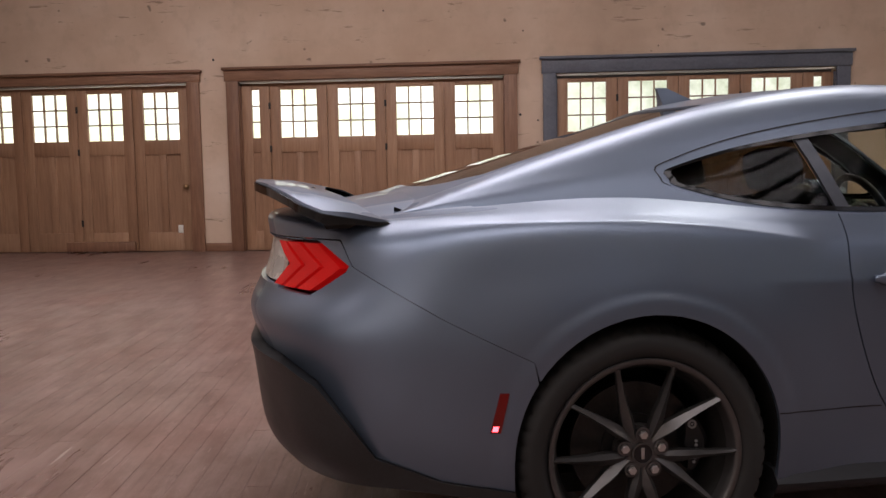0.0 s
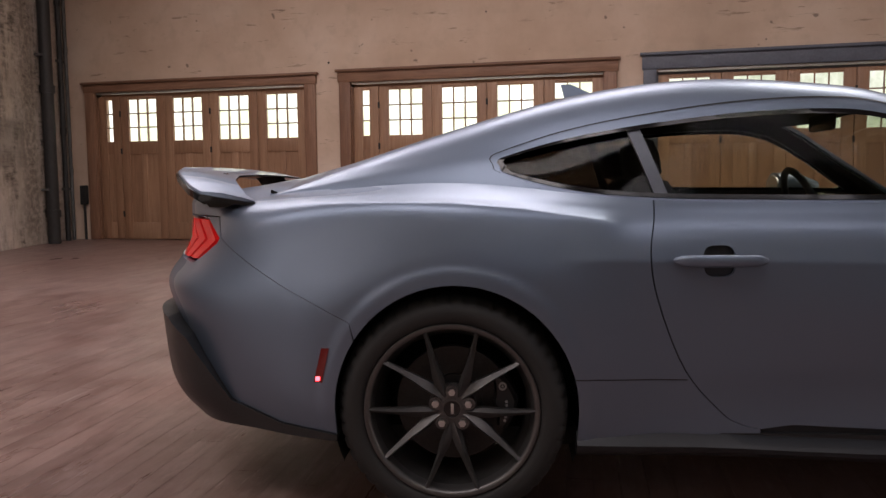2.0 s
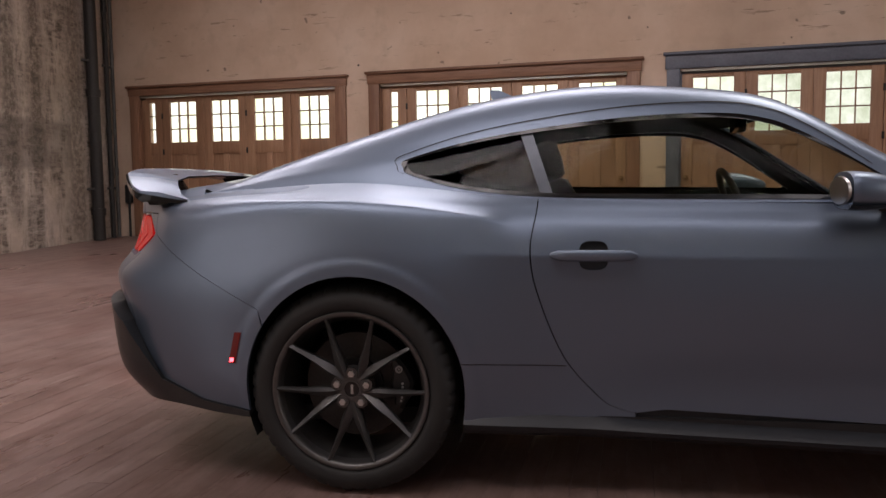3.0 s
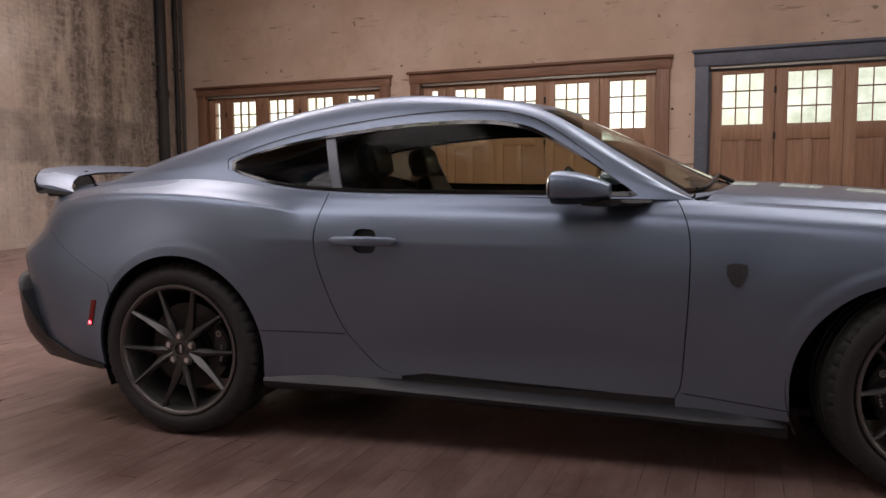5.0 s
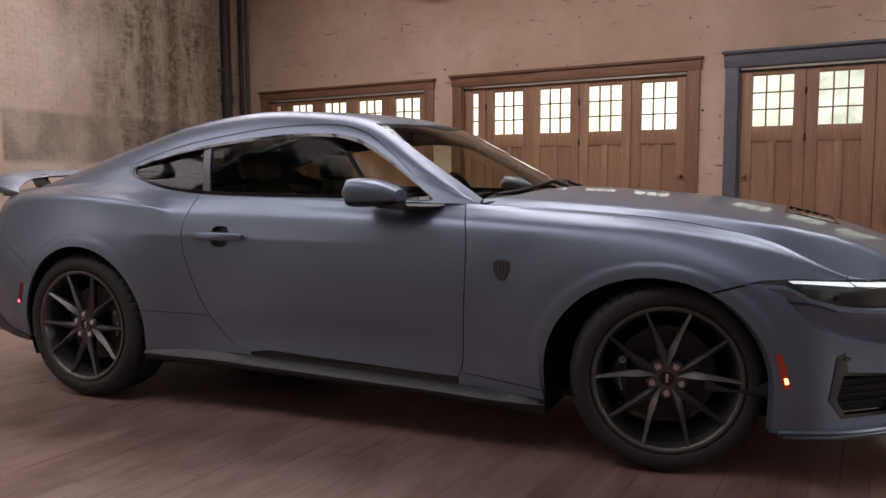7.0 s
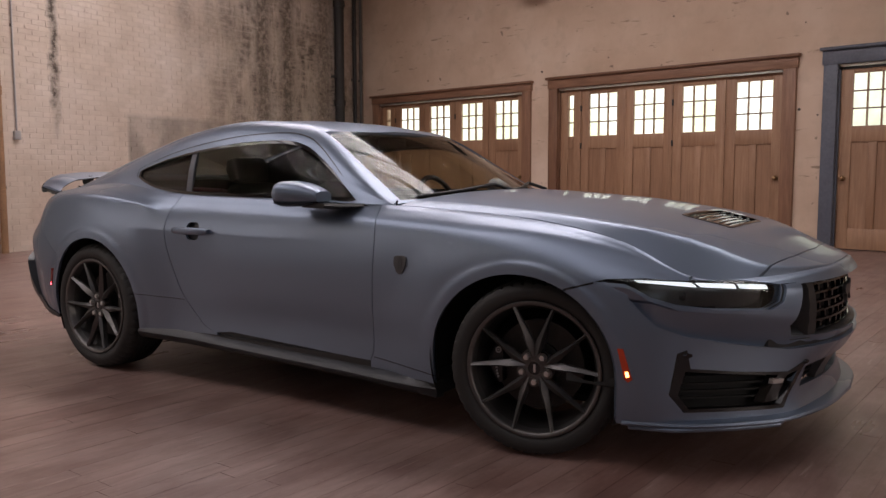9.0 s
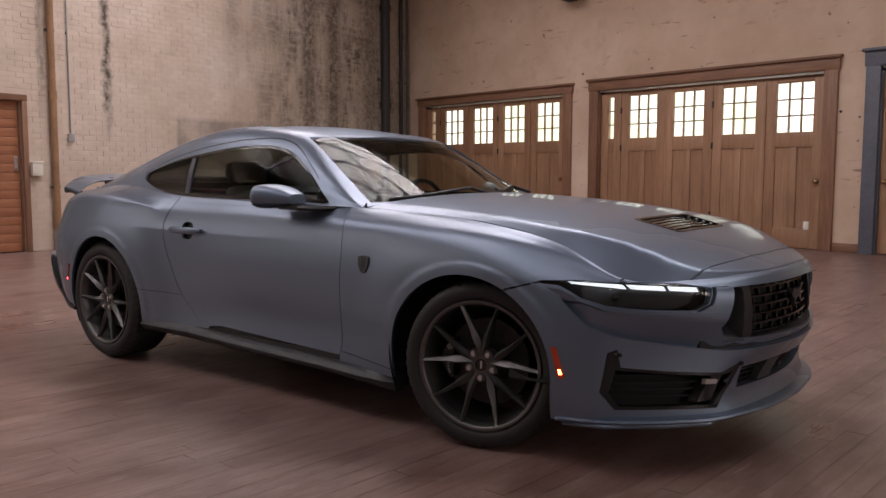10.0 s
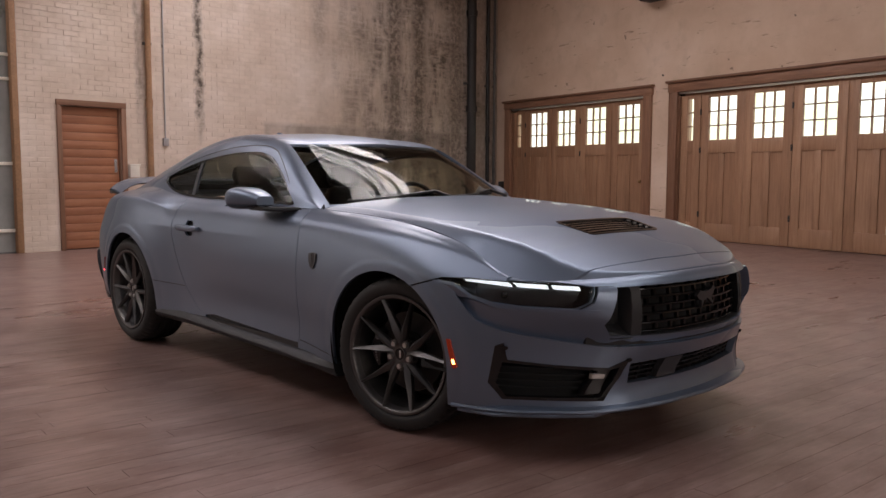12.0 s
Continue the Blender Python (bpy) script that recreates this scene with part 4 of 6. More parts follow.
rear = cut(solid_patch(tail, 0.016, core=(-1.5, 0, .55)), ("INTERSECT", prism(TAIL, "y", -1.2, 1.2)), ("DIFFERENCE", prism(VAL, "y", -1.3, 1.3)), ("DIFFERENCE", arch_cutter("rear")), ("DIFFERENCE", arch_cutter("rear", 0, 0.55, 1.2)), ("DIFFERENCE", lamps_r), ("DIFFERENCE", lamps_l), ("DIFFERENCE", prism(PANEL, "x", -2.7, -1.95)))
rear_bumper = mesh_part("rear_bumper", rear, "paint", car)
bulge = (0.018 + 0.036 * smoothstep(.25, .6, np.abs(tail[..., 1]))) * np.exp(-np.abs((tail[..., 2] - .48) / .21) ** 3) * (1 - smoothstep(-2.25, -2.0, tail[..., 0]))
valance = cut(solid_patch(tail + normals_of(tail) * bulge[..., None], 0.070, 0.008, core=(-1.5, 0, .55)), ("INTERSECT", prism([(x, z - 0.003) for x, z in VAL], "y", -1.2, 1.2)), ("DIFFERENCE", arch_cutter("rear")), ("DIFFERENCE", arch_cutter("rear", 0, 0.55, 1.2)))
mesh_part("rear_valance", valance, "valance_plastic", car, "black lower rear valance")
# dark structure behind the panel gaps
inner = cut(solid_patch(columns(-2.0, 1.80)[:, : 6 * SV + 1], 0.012, -0.040), ("DIFFERENCE", arch_cutter("rear", 0.01)), ("DIFFERENCE", arch_cutter("front", 0.01)))
io = mesh_part("inner_structure", inner, "inner_dark", car)
mirrored(io)


# ---- car: bonnet, boot, greenhouse ----
def crossed(s0, s1, nx, ny, middle, shape, back=0.0, tuck=0.0):
    """A sheet between the inner top lines of both sides, raised to the middle line."""
    line = crom([(x, w, z) for x, w, z in BODY[7]], np.linspace(s0, s1, nx))
    r = np.linspace(-1, 1, ny)
    f = np.interp(np.abs(r), [p[0] for p in shape], [p[1] for p in shape])
    kern = np.array([1, 2, 1]) / 4
    f = np.convolve(np.pad(f, 1, mode="edge"), kern, "valid")
    f = (f - f[0]) / (f.max() - f[0])
    zc = lerp1(middle, line[:, 0])
    zc = np.convolve(np.pad(zc, 3, mode="edge"), np.ones(7) / 7, "valid")
    G = np.zeros((nx, ny, 3))
    fade = np.linspace(1, 0, nx)[:, None] ** 2
    G[..., 0] = line[:, :1] + back * fade * (1 - r[None] ** 2)
    G[..., 1] = line[:, 1:2] * r[None]
    G[..., 2] = line[:, 2:3] + (zc - line[:, 2])[:, None] * f[None]
    if tuck:  # a flange under the neighbouring panels
        for e, m in ((0, 1), (-1, -2)):
            flange = G[:, e].copy()
            flange += np.array([0, 0, -tuck])
            flange[:, 1] *= 1.008
            G = np.concatenate([flange[:, None], G] if e == 0 else [G, flange[:, None]], axis=1)
    return G


HOOD_MID = [(.60, 1.018), (.75, 1.012), (1.0, 1.003), (1.386, .975), (1.6, .944), (1.75, .917), (1.9, .882), (2.1, .820), (2.21, .779), (2.312, .745)]


def domed(G, top):
    """Raises the sheet to the middle line with a long crease on each side that runs to the grille's corner."""
    edge = G[:, :1, 2]
    r = np.abs(G[..., 1]) / np.abs(G[:, :1, 1])
    at = [.6, 1.2, 1.4, 1.6, 1.75, 1.9, 2.0, 2.1, 2.147, 2.3]
    rc = np.interp(G[..., 0], at, [.90, .945, .945, .935, .925, .87, .865, .915, .955, .97])
    fc = np.interp(G[..., 0], at, [.30, .34, .38, .50, .69, .80, .76, .56, .42, .35])
    f = np.where(r > rc, fc * np.clip((1 - r) / (1 - rc), 0, 1), fc + (1 - fc) * (1 - np.clip(r / rc, 0, 1) ** 2.4))
    f = 0.5 * f + 0.25 * (np.roll(f, 1, 1) + np.roll(f, -1, 1))
    f[:, 0] = f[:, -1] = 0
    G = G.copy()
    zc = lerp1(top, G[..., 0])
    for _ in range(10):
        zc[1:-1] = 0.5 * zc[1:-1] + 0.25 * (zc[:-2] + zc[2:])
    G[..., 2] = edge + (zc - edge) * f
    return G


hood_grid = domed(crossed(9.32, 15.97, 110, 121, HOOD_MID, [(0, 1), (1, 0)], 0.14), HOOD_MID)
VENT = [(1.735, -.265), (1.735, .265), (1.765, .283), (1.925, .268), (1.937, .24), (1.937, -.24), (1.925, -.268), (1.765, -.283)]
FRONT_EDGE = [(2.085, -.745), (2.104, -.695), (2.147, -.586), (2.19, -.30), (2.205, 0), (2.19, .30), (2.147, .586), (2.104, .695), (2.085, .745)]
hood = cut(solid_patch(hood_grid, 0.014, 0.0), ("INTERSECT", prism([(1.9, -.95), (2.03, -.90)] + FRONT_EDGE + [(2.03, .90), (1.9, .95), (.3, .95), (.3, -.95)], "z", 0.5, 1.3)), ("DIFFERENCE", prism(VENT, "z", 0.6, 1.2)))
hood_ob = mesh_part("bonnet", hood, "paint", car)
nose_cap = cut(solid_patch(hood_grid, 0.014, 0.0), ("INTERSECT", prism([(2.037, -.90)] + [(x + 0.005, y) for x, y in FRONT_EDGE] + [(2.037, .90), (2.6, .90), (2.6, -.90)], "z", 0.5, 1.3)))
mesh_part("nose_panel", nose_cap, "paint", car)
DECK_MID = [(-2.33, 1.002), (-2.2, 1.022), (-2.1, 1.036), (-1.98, 1.055), (-1.75, 1.09)]
deck_grid = crossed(0.03, 3.95, 50, 41, DECK_MID, [(0, 1), (.5, .92), (.8, .55), (1, 0)], tuck=0.008)
mesh_part("boot_lid", solid_patch(deck_grid, 0.014, 0.0), "paint", car)

BELT = [(.62, .765, .950), (.44, .803, .957), (.1, .806, .962), (-.25, .804, .965), (-.65, .798, .971), (-1.05, .772, .998), (-1.4, .732, 1.034), (-1.75, .675, 1.012), (-2.0, .61, .99)]
CANT = [(.615, .715, .957), (.325, .660, 1.13), (.05, .603, 1.285), (-.25, .588, 1.333), (-.6, .578, 1.345), (-1.0, .562, 1.297), (-1.4, .55, 1.195), (-1.75, .555, 1.085), (-1.98, .57, 1.005)]
ROOF = [(.82, 0, .985), (.50, 0, 1.132), (.12, 0, 1.318), (-.2, 0, 1.372), (-.6, 0, 1.392), (-1.0, 0, 1.343), (-1.45, 0, 1.213), (-1.85, 0, 1.10), (-2.08, 0, 1.03)]


def greenhouse_grid():
    s = np.linspace(0, 8, 8 * 11 + 1)
    B, C, R = crom(BELT, s), crom(CANT, s), crom(ROOF, s)
    mid = (B + C) / 2
    mid[:, 1] += 0.022
    T1 = C + (R - C) * np.array([0.62, 0.40, 0.64])
    right = [B, mid, C, T1]
    flip = np.array([1, -1, 1])
    rows = [p * flip for p in right] + [R] + right[::-1]
    G = crom(np.stack(rows), np.linspace(0, 8, 8 * 8 + 1)).transpose(1, 0, 2)
    for _ in range(10):  # fair the sheet lengthways so that reflections run smoothly
        G[1:-1] = 0.5 * G[1:-1] + 0.25 * (G[:-2] + G[2:])
    return G


GH = greenhouse_grid()
DLO = [tuple(p) for p in np.concatenate([curve([(.425, .972), (.235, 1.105), (.085, 1.195), (-.02, 1.236), (-.17, 1.255), (-.45, 1.247), (-.76, 1.213), (-1.0, 1.172), (-1.195, 1.118), (-1.225, 1.100)], 5), curve([(-1.215, 1.085), (-1.19, 1.062), (-1.0, 1.012), (-.74, .985), (-.3, .976), (.1, .972), (.40, .966)], 4)])]
WS = [tuple(p) for p in np.concatenate([curve([(.60, -.695), (.70, -.5), (.765, -.25), (.785, 0), (.765, .25), (.70, .5), (.60, .695)], 4), curve([(.05, .572), (.09, .45), (.125, .2), (.13, 0), (.125, -.2), (.09, -.45), (.05, -.572)], 4)])]
RW = [tuple(p) for p in np.concatenate([curve([(-1.02, .50), (-1.06, .25), (-1.07, 0), (-1.06, -.25), (-1.02, -.50)], 4), curve([(-1.72, -.495), (-1.88, -.35), (-1.94, 0), (-1.88, .35), (-1.72, .495)], 4)])]
shell = cut(solid_patch(GH, 0.016, 0.0, True), ("DIFFERENCE", prism(DLO, "y", -1.2, -0.3)), ("DIFFERENCE", prism(DLO, "y", 0.3, 1.2)), ("DIFFERENCE", prism(WS, "z", 0.8, 1.6)), ("DIFFERENCE", prism(RW, "z", 0.8, 1.6)))
roof_ob = mesh_part("roof", shell, "paint", car)


def smooth_sheet(axis, keep, sunk, u, v, powers):
    """A polynomial sheet through the points of the greenhouse that keep() picks, so that reflections run true. axis: the coordinate given by the other two."""
    pts = GH.reshape(-1, 3)
    pts = pts[keep(pts)]
    a, b = [k for k in range(3) if k != axis]
    terms = lambda p, q: np.stack([p ** i * q ** j for i, j in powers], -1)
    c = np.linalg.lstsq(terms(pts[:, a], pts[:, b]), pts[:, axis], rcond=None)[0]
    U, V = np.meshgrid(u, v, indexing="ij")
    G = np.zeros(U.shape + (3,))
    G[..., a], G[..., b], G[..., axis] = U, V, terms(U, V) @ c - sunk
    return G


ACROSS = [(i, j) for i in range(4) for j in (0, 2, 4)]
WS_SHEET = smooth_sheet(2, lambda p: (p[:, 0] > 0.06) & (p[:, 0] < 0.80) & (np.abs(p[:, 1]) < 0.70) & (p[:, 2] > 0.75 + 0.3 * np.abs(p[:, 1])), 0.006, np.linspace(0.0, 0.83, 50), np.linspace(-0.75, 0.75, 61), ACROSS)
RW_SHEET = smooth_sheet(2, lambda p: (p[:, 0] > -1.98) & (p[:, 0] < -1.0) & (np.abs(p[:, 1]) < 0.52), 0.006, np.linspace(-2.0, -0.98, 50), np.linspace(-0.55, 0.55, 41), ACROSS)
SIDE_SHEET = smooth_sheet(1, lambda p: (p[:, 1] < -0.5) & (p[:, 2] > 0.95) & (p[:, 2] < 1.27) & (p[:, 0] > -1.3) & (p[:, 0] < 0.5), -0.010, np.linspace(-1.35, 0.55, 70), np.linspace(0.93, 1.29, 30), [(i, j) for i in range(4) for j in range(3)])


def side_glass(name, poly, material):
    me = cut(solid_patch(SIDE_SHEET, 0.004, 0.0), ("INTERSECT", prism(poly, "y", -1.2, -0.3)))
    ob = mesh_part(name, me, material, car)
    return ob, mirrored(ob)


def clip_poly(poly, a, b):
    """The part of a polygon with x between a and b."""
    for lim, keep in ((a, lambda x: x >= a), (b, lambda x: x <= b)):
        out = []
        for p, q in zip(poly, poly[1:] + poly[:1]):
            if keep(p[0]):
                out.append(p)
            if keep(p[0]) != keep(q[0]):
                f = (lim - p[0]) / (q[0] - p[0])
                out.append((lim, p[1] + f * (q[1] - p[1])))
        poly = out
    return poly


def leaning(a, b):
    """The part of the window outline between two slanted lines that stand at x = a and b on the sill."""
    lean = 0.35
    return [(x - lean * (z - .97), z) for x, z in clip_poly([(x + lean * (z - .97), z) for x, z in DLO], a, b)]


side_glass("door_window", leaning(-.690, .62), "tinted_glass")
side_glass("quarter_window", leaning(-1.3, -.735), "dark_glass")
pillar = cut(solid_patch(GH[:, :30], 0.012, -0.004, True), ("INTERSECT", prism(leaning(-.733, -.692), "y", -1.2, -0.3)))
pl = mesh_part("window_pillar", pillar, "pillar_trim", car, "satin dark grey pillar between the side windows")
mirrored(pl)
mesh_part("windscreen", cut(solid_patch(WS_SHEET, 0.005), ("INTERSECT", prism(WS, "z", 0.8, 1.6))), "windscreen", car)
mesh_part("rear_window", cut(solid_patch(RW_SHEET, 0.004), ("INTERSECT", prism(RW, "z", 0.8, 1.6))), "dark_glass", car)
# ---- car: wheels ----
def revolve(profile, sides=96, bm=None, wave=None):
    """A ring round the local y axis; profile rows (r, y). wave: rows sunk at every fifth step, as tread cuts."""
    bm = bm or bmesh.new()
    rings = []
    for k in range(sides):
        a = 2 * math.pi * k / sides
        row = []
        for i, (r, y) in enumerate(profile):
            if wave and i in wave and k % 5 == 0:
                r -= 0.006
            row.append(bm.verts.new((r * math.cos(a), y, r * math.sin(a))))
        rings.append(row)
    for k in range(sides):
        p, q = rings[k], rings[(k + 1) % sides]
        for i in range(len(profile) - 1):
            bm.faces.new((p[i], p[i + 1], q[i + 1], q[i]))
    return bm


def disc(bm, r0, r1, y0, y1, sides=48, cx=0.0, cz=0.0):
    """A flat ring or, with r0 = 0, a round plate between y0 and y1."""
    a = [2 * math.pi * k / sides for k in range(sides)]
    put = lambda r, y: [bm.verts.new((cx + r * math.cos(t), y, cz + r * math.sin(t))) for t in a]
    o0, o1 = put(r1, y0), put(r1, y1)
    for k in range(sides):
        bm.faces.new((o0[k], o1[k], o1[(k + 1) % sides], o0[(k + 1) % sides]))
    if r0:
        i0, i1 = put(r0, y0), put(r0, y1)
        for k in range(sides):
            j = (k + 1) % sides
            bm.faces.new((i0[k], i0[j], i1[j], i1[k]))
            bm.faces.new((o0[k], o0[j], i0[j], i0[k]))
            bm.faces.new((o1[k], i1[k], i1[j], o1[j]))
    else:
        bm.faces.new(o0)
        bm.faces.new(o1[::-1])
    return bm


def spoke_mesh(sgn):
    """One blade of a V-shaped pair: it leaves the hub between two nuts, bends and thins towards the rim; outside is -y."""
    bm = bmesh.new()
    rows = []
    for r, deg, half, y, deep, ridge in ((.030, 1.0, .010, -.034, .030, .004), (.060, 7.0, .0125, -.040, .032, .008), (.088, 10.5, .0165, -.044, .032, .013), (.112, 12.3, .0160, -.047, .030, .015), (.145, 14.2, .0115, -.050, .028, .013), (.19, 16.2, .0085, -.057, .026, .010), (.235, 17.6, .0062, -.066, .024, .007), (.250, 18.0, .0075, -.069, .020, .003)):
        c, n_ = Vector((math.cos(radians(sgn * deg)), math.sin(radians(sgn * deg)))) * r, Vector((-math.sin(radians(sgn * deg)), math.cos(radians(sgn * deg)))) * sgn
        put = lambda o, yy: bm.verts.new((c.x + n_.x * o, yy, c.y + n_.y * o))
        rows.append([put(-half * 0.9, y + deep), put(-half, y + 0.004), put(half * 0.35, y - ridge), put(half, y + 0.003), put(half * 0.9, y + deep)])
    for p, q in zip(rows, rows[1:]):
        for i in range(5):
            j = (i + 1) % 5
            bm.faces.new((p[i], p[j], q[j], q[i]))
    bm.faces.new(rows[0])
    bm.faces.new(rows[-1][::-1])
    bmesh.ops.recalc_face_normals(bm, faces=bm.faces)
    me = bpy.data.meshes.new("spoke")
    bm.to_mesh(me)
    bm.free()
    smooth_by_angle(me, 18)
    me.materials.append(M["rim_paint"])
    return me


SPOKE = {-1: spoke_mesh(-1), 1: spoke_mesh(1)}


def wheel(name_m, radius, width, lug0, caliper_at, marks, label):
    """A black ten-spoke wheel whose outside faces local -y; the lip lies at y = -0.07."""
    h = width / 2
    out = -0.075
    y = lambda d: out + d  # d: depth behind the tyre's outer face
    barrel = revolve([(.2655, y(.014)), (.258, y(.012)), (.250, y(.012)), (.246, y(.018)), (.240, y(.050)), (.228, y(.066)), (.226, y(width - .02)), (.25, y(width - .012))], 96)
    w = part("wheel", barrel, "rim_dark", car, label, 40)
    w.matrix_local = name_m
    part("rim_lip", revolve([(.2640, y(.013)), (.2660, y(.007)), (.2645, y(.002)), (.260, y(.001)), (.252, y(.004)), (.2475, y(.009)), (.244, y(.024)), (.238, y(.040))], 96), "rim_paint", w, "", 40)
    R = radius
    prof = [(.252, y(.022)), (.2645, y(.014)), (.271, y(.006)), (.285, y(.000)), (.303, y(-.002)), (.318, y(.003)), (.332, y(.012)), (R - .010, y(.024)), (R - .004, y(.034)), (R - .002, y(.045)), (R, y(.062))]
    groove = []
    for c in (.085, .125, width - .125, width - .085):
        groove += [(R, y(c - .006)), (R - .007, y(c - .004)), (R - .007, y(c + .004)), (R, y(c + .006))]
    back = [(r, y(width - (yy - out))) for r, yy in prof[::-1]]
    part("tyre", revolve(prof + groove + back, 240, wave=(6, 7, 8, 9)), "rubber", w, "black road tyre with cut tread", 40)
    hub = disc(bmesh.new(), 0, .048, -.040, -.004, 60)
    disc(hub, 0, .074, -.020, -.004, 60)
    for k in range(5):
        a = radians(lug0 + 72 * k)
        disc(hub, .0135, .020, -.045, -.010, 24, .053 * math.cos(a), .053 * math.sin(a))
    disc(hub, .026, .031, -.046, -.036, 40)
    part("hub", hub, "rim_paint", w, "", 30)
    part("hub_cap", disc(bmesh.new(), 0, .0258, -.042, -.034, 40), "gloss_black", w)
    bar = bmesh.new()
    add_box(bar, -.004, .005, -.0445, -.0415, -.016, .016, .001)
    part("cap_mark", bar, "lug_steel", w)
    for k in range(5):
        a = radians(lug0 + 72 * k)
        cx, cz = .053 * math.cos(a), .053 * math.sin(a)
        nut = disc(bmesh.new(), 0, .0118, -.052, -.030, 6, cx, cz)
        disc(nut, 0, .0085, -.056, -.050, 16, cx, cz)
        part("lug_nut", nut, "lug_steel", w)
        for sgn in (-1, 1):
            sp = new("spoke", SPOKE[sgn])
            sp.parent = w
            sp.matrix_local = Matrix.Rotation(-radians(lug0 + 36 + 72 * k), 4, "Y")
    rotor = disc(bmesh.new(), .09, .178, .035, .062, 72)
    disc(rotor, 0, .092, .020, .05, 48)
    part("brake_disc", rotor, "disc_steel", w)
    # caliper: a curved block over the disc's edge
    cal = bmesh.new()
    n_ = 9
    span = radians(58)
    secs = []
    for i in range(n_):
        a = radians(caliper_at) - span / 2 + span * i / (n_ - 1)
        e = 0.006 * abs(i - (n_ - 1) / 2)
        secs.append([cal.verts.new((r * math.cos(a), yy, r * math.sin(a))) for r, yy in ((.125 + e, .006), (.132 + e, -.006), (.19 - e, -.006), (.202 - e, .004), (.202 - e, .085), (.125 + e, .085))])
    for p, q in zip(secs, secs[1:]):
        for i in range(6):
            cal.faces.new((p[i], p[(i + 1) % 6], q[(i + 1) % 6], q[i]))
    cal.faces.new(secs[0][::-1])
    cal.faces.new(secs[-1])
    part("brake_caliper", cal, "satin_black", w, "black brake caliper with small pale marks", 40)
    a = radians(caliper_at)
    for off, r0, r1 in ((-.30, .0, .013), (.0, .006, .006), (.22, .006, .006)):
        mk = bmesh.new()
        cx, cz = .165 * math.cos(a + marks * off), .165 * math.sin(a + marks * off)
        if r0 == 0:
            disc(mk, .007, .0125, -.0085, -.006, 24, cx, cz)
            disc(mk, 0, .0035, -.0085, -.006, 12, cx, cz)
        else:
            for i in range(3):
                aa = a + marks * off + marks * .07 * i
                disc(mk, 0, .0045, -.0085, -.006, 6, .165 * math.cos(aa), .165 * math.sin(aa))
        part("caliper_mark", mk, "light_grey", w)
    return w


STEER = 12.0
wheel(pose(-1.36, -.870, .352), .351, .275, 90, 5, -1, "dark ten-spoke alloy rear wheel")
wheel(pose(1.36, -.835, .343, 0, 0, STEER), .343, .255, 54, 178, 1, "dark ten-spoke alloy front wheel turned slightly")
wheel(pose(-1.36, .870, .352, 0, 0, 180), .351, .275, 90, 175, 1, "dark ten-spoke alloy rear wheel")
wheel(pose(1.36, .835, .343, 0, 0, 180 + STEER), .343, .255, 54, 2, -1, "dark ten-spoke alloy front wheel turned slightly")


def arch_liner(which, sgn):
    xc, zc, rx, rz = ARCH[which]
    bm = bmesh.new()
    angs = [radians(-25 + 230 * i / 40) for i in range(41)]
    rows = [[bm.verts.new((xc + (rx + g) * math.cos(a), sgn * yy, zc + (rz + g) * math.sin(a))) for a in angs] for g, yy in ((.012, .92), (.02, .88), (.02, .48))]
    for p, q in zip(rows, rows[1:]):
        for i in range(40):
            bm.faces.new((p[i], p[i + 1], q[i + 1], q[i]))
    bm.faces.new(rows[-1])
    return part("arch_liner", bm, "inner_dark", car)


for which, sgn in itertools.product(("rear", "front"), (-1, 1)):
    arch_liner(which, sgn)
# ---- car: pieces that lie on the body's surface ----
def on_side(name, poly, material, lift=0.003, thick=0.012, x0=-2.2, x1=2.1, parent=None, label="", mirror=True):
    """A piece that follows the side surface, over a polygon (x, z)."""
    xs = [p[0] for p in poly]
    me = cut(solid_patch(columns(min(xs) - 0.15, max(xs) + 0.15), thick, lift), ("INTERSECT", prism(poly, "y", -1.25, -0.4)))
    ob = mesh_part(name, me, material, parent or car, label)
    return (ob, mirrored(ob)) if mirror else (ob, None)


def on_end(name, poly, material, lift=0.003, thick=0.012, parent=None, label="", sides=(-1, 1), less=()):
    """A piece that follows the nose (x > 0) or tail surface, over a polygon (half width, z)."""
    made = []
    for sgn in sides:
        steps = [("INTERSECT", prism([(sgn * y, z) for y, z in poly], "x", *ENDS))] + [("DIFFERENCE", prism([(sgn * y, z) for y, z in p], "x", *ENDS)) for p in less]
        ys = [sgn * y for y, z in poly]
        zs = [z for y, z in poly]
        mid = END_GRID[:, END_GRID.shape[1] // 2, 1]
        keep = np.where((mid > min(ys) - 0.12) & (mid < max(ys) + 0.12))[0]
        low, high = END_GRID[..., 2].min(axis=0), END_GRID[..., 2].max(axis=0)
        rows_ = np.where((high > min(zs) - 0.06) & (low < max(zs) + 0.06))[0]
        G = END_GRID[max(keep[0] - 1, 0): keep[-1] + 2, max(rows_[0] - 1, 0): rows_[-1] + 2]
        made.append(mesh_part(name, cut(solid_patch(G, thick, lift, core=NOSE_CORE if ENDS[0] > 0 else None), *steps), material, parent or car, label))
    return made


def loft(rows, closed_section=True, caps=True):
    bm = bmesh.new()
    vs = [[bm.verts.new(p) for p in r] for r in rows]
    k = len(vs[0])
    for p, q in zip(vs, vs[1:]):
        for i in range(k if closed_section else k - 1):
            j = (i + 1) % k
            bm.faces.new((p[i], p[j], q[j], q[i]))
    if caps and closed_section:
        bm.faces.new(vs[0][::-1])
        bm.faces.new(vs[-1])
    return bm


# tail lamps: three upright chevrons a side in a black well
END_GRID, ENDS = tail, (-2.7, -1.9)
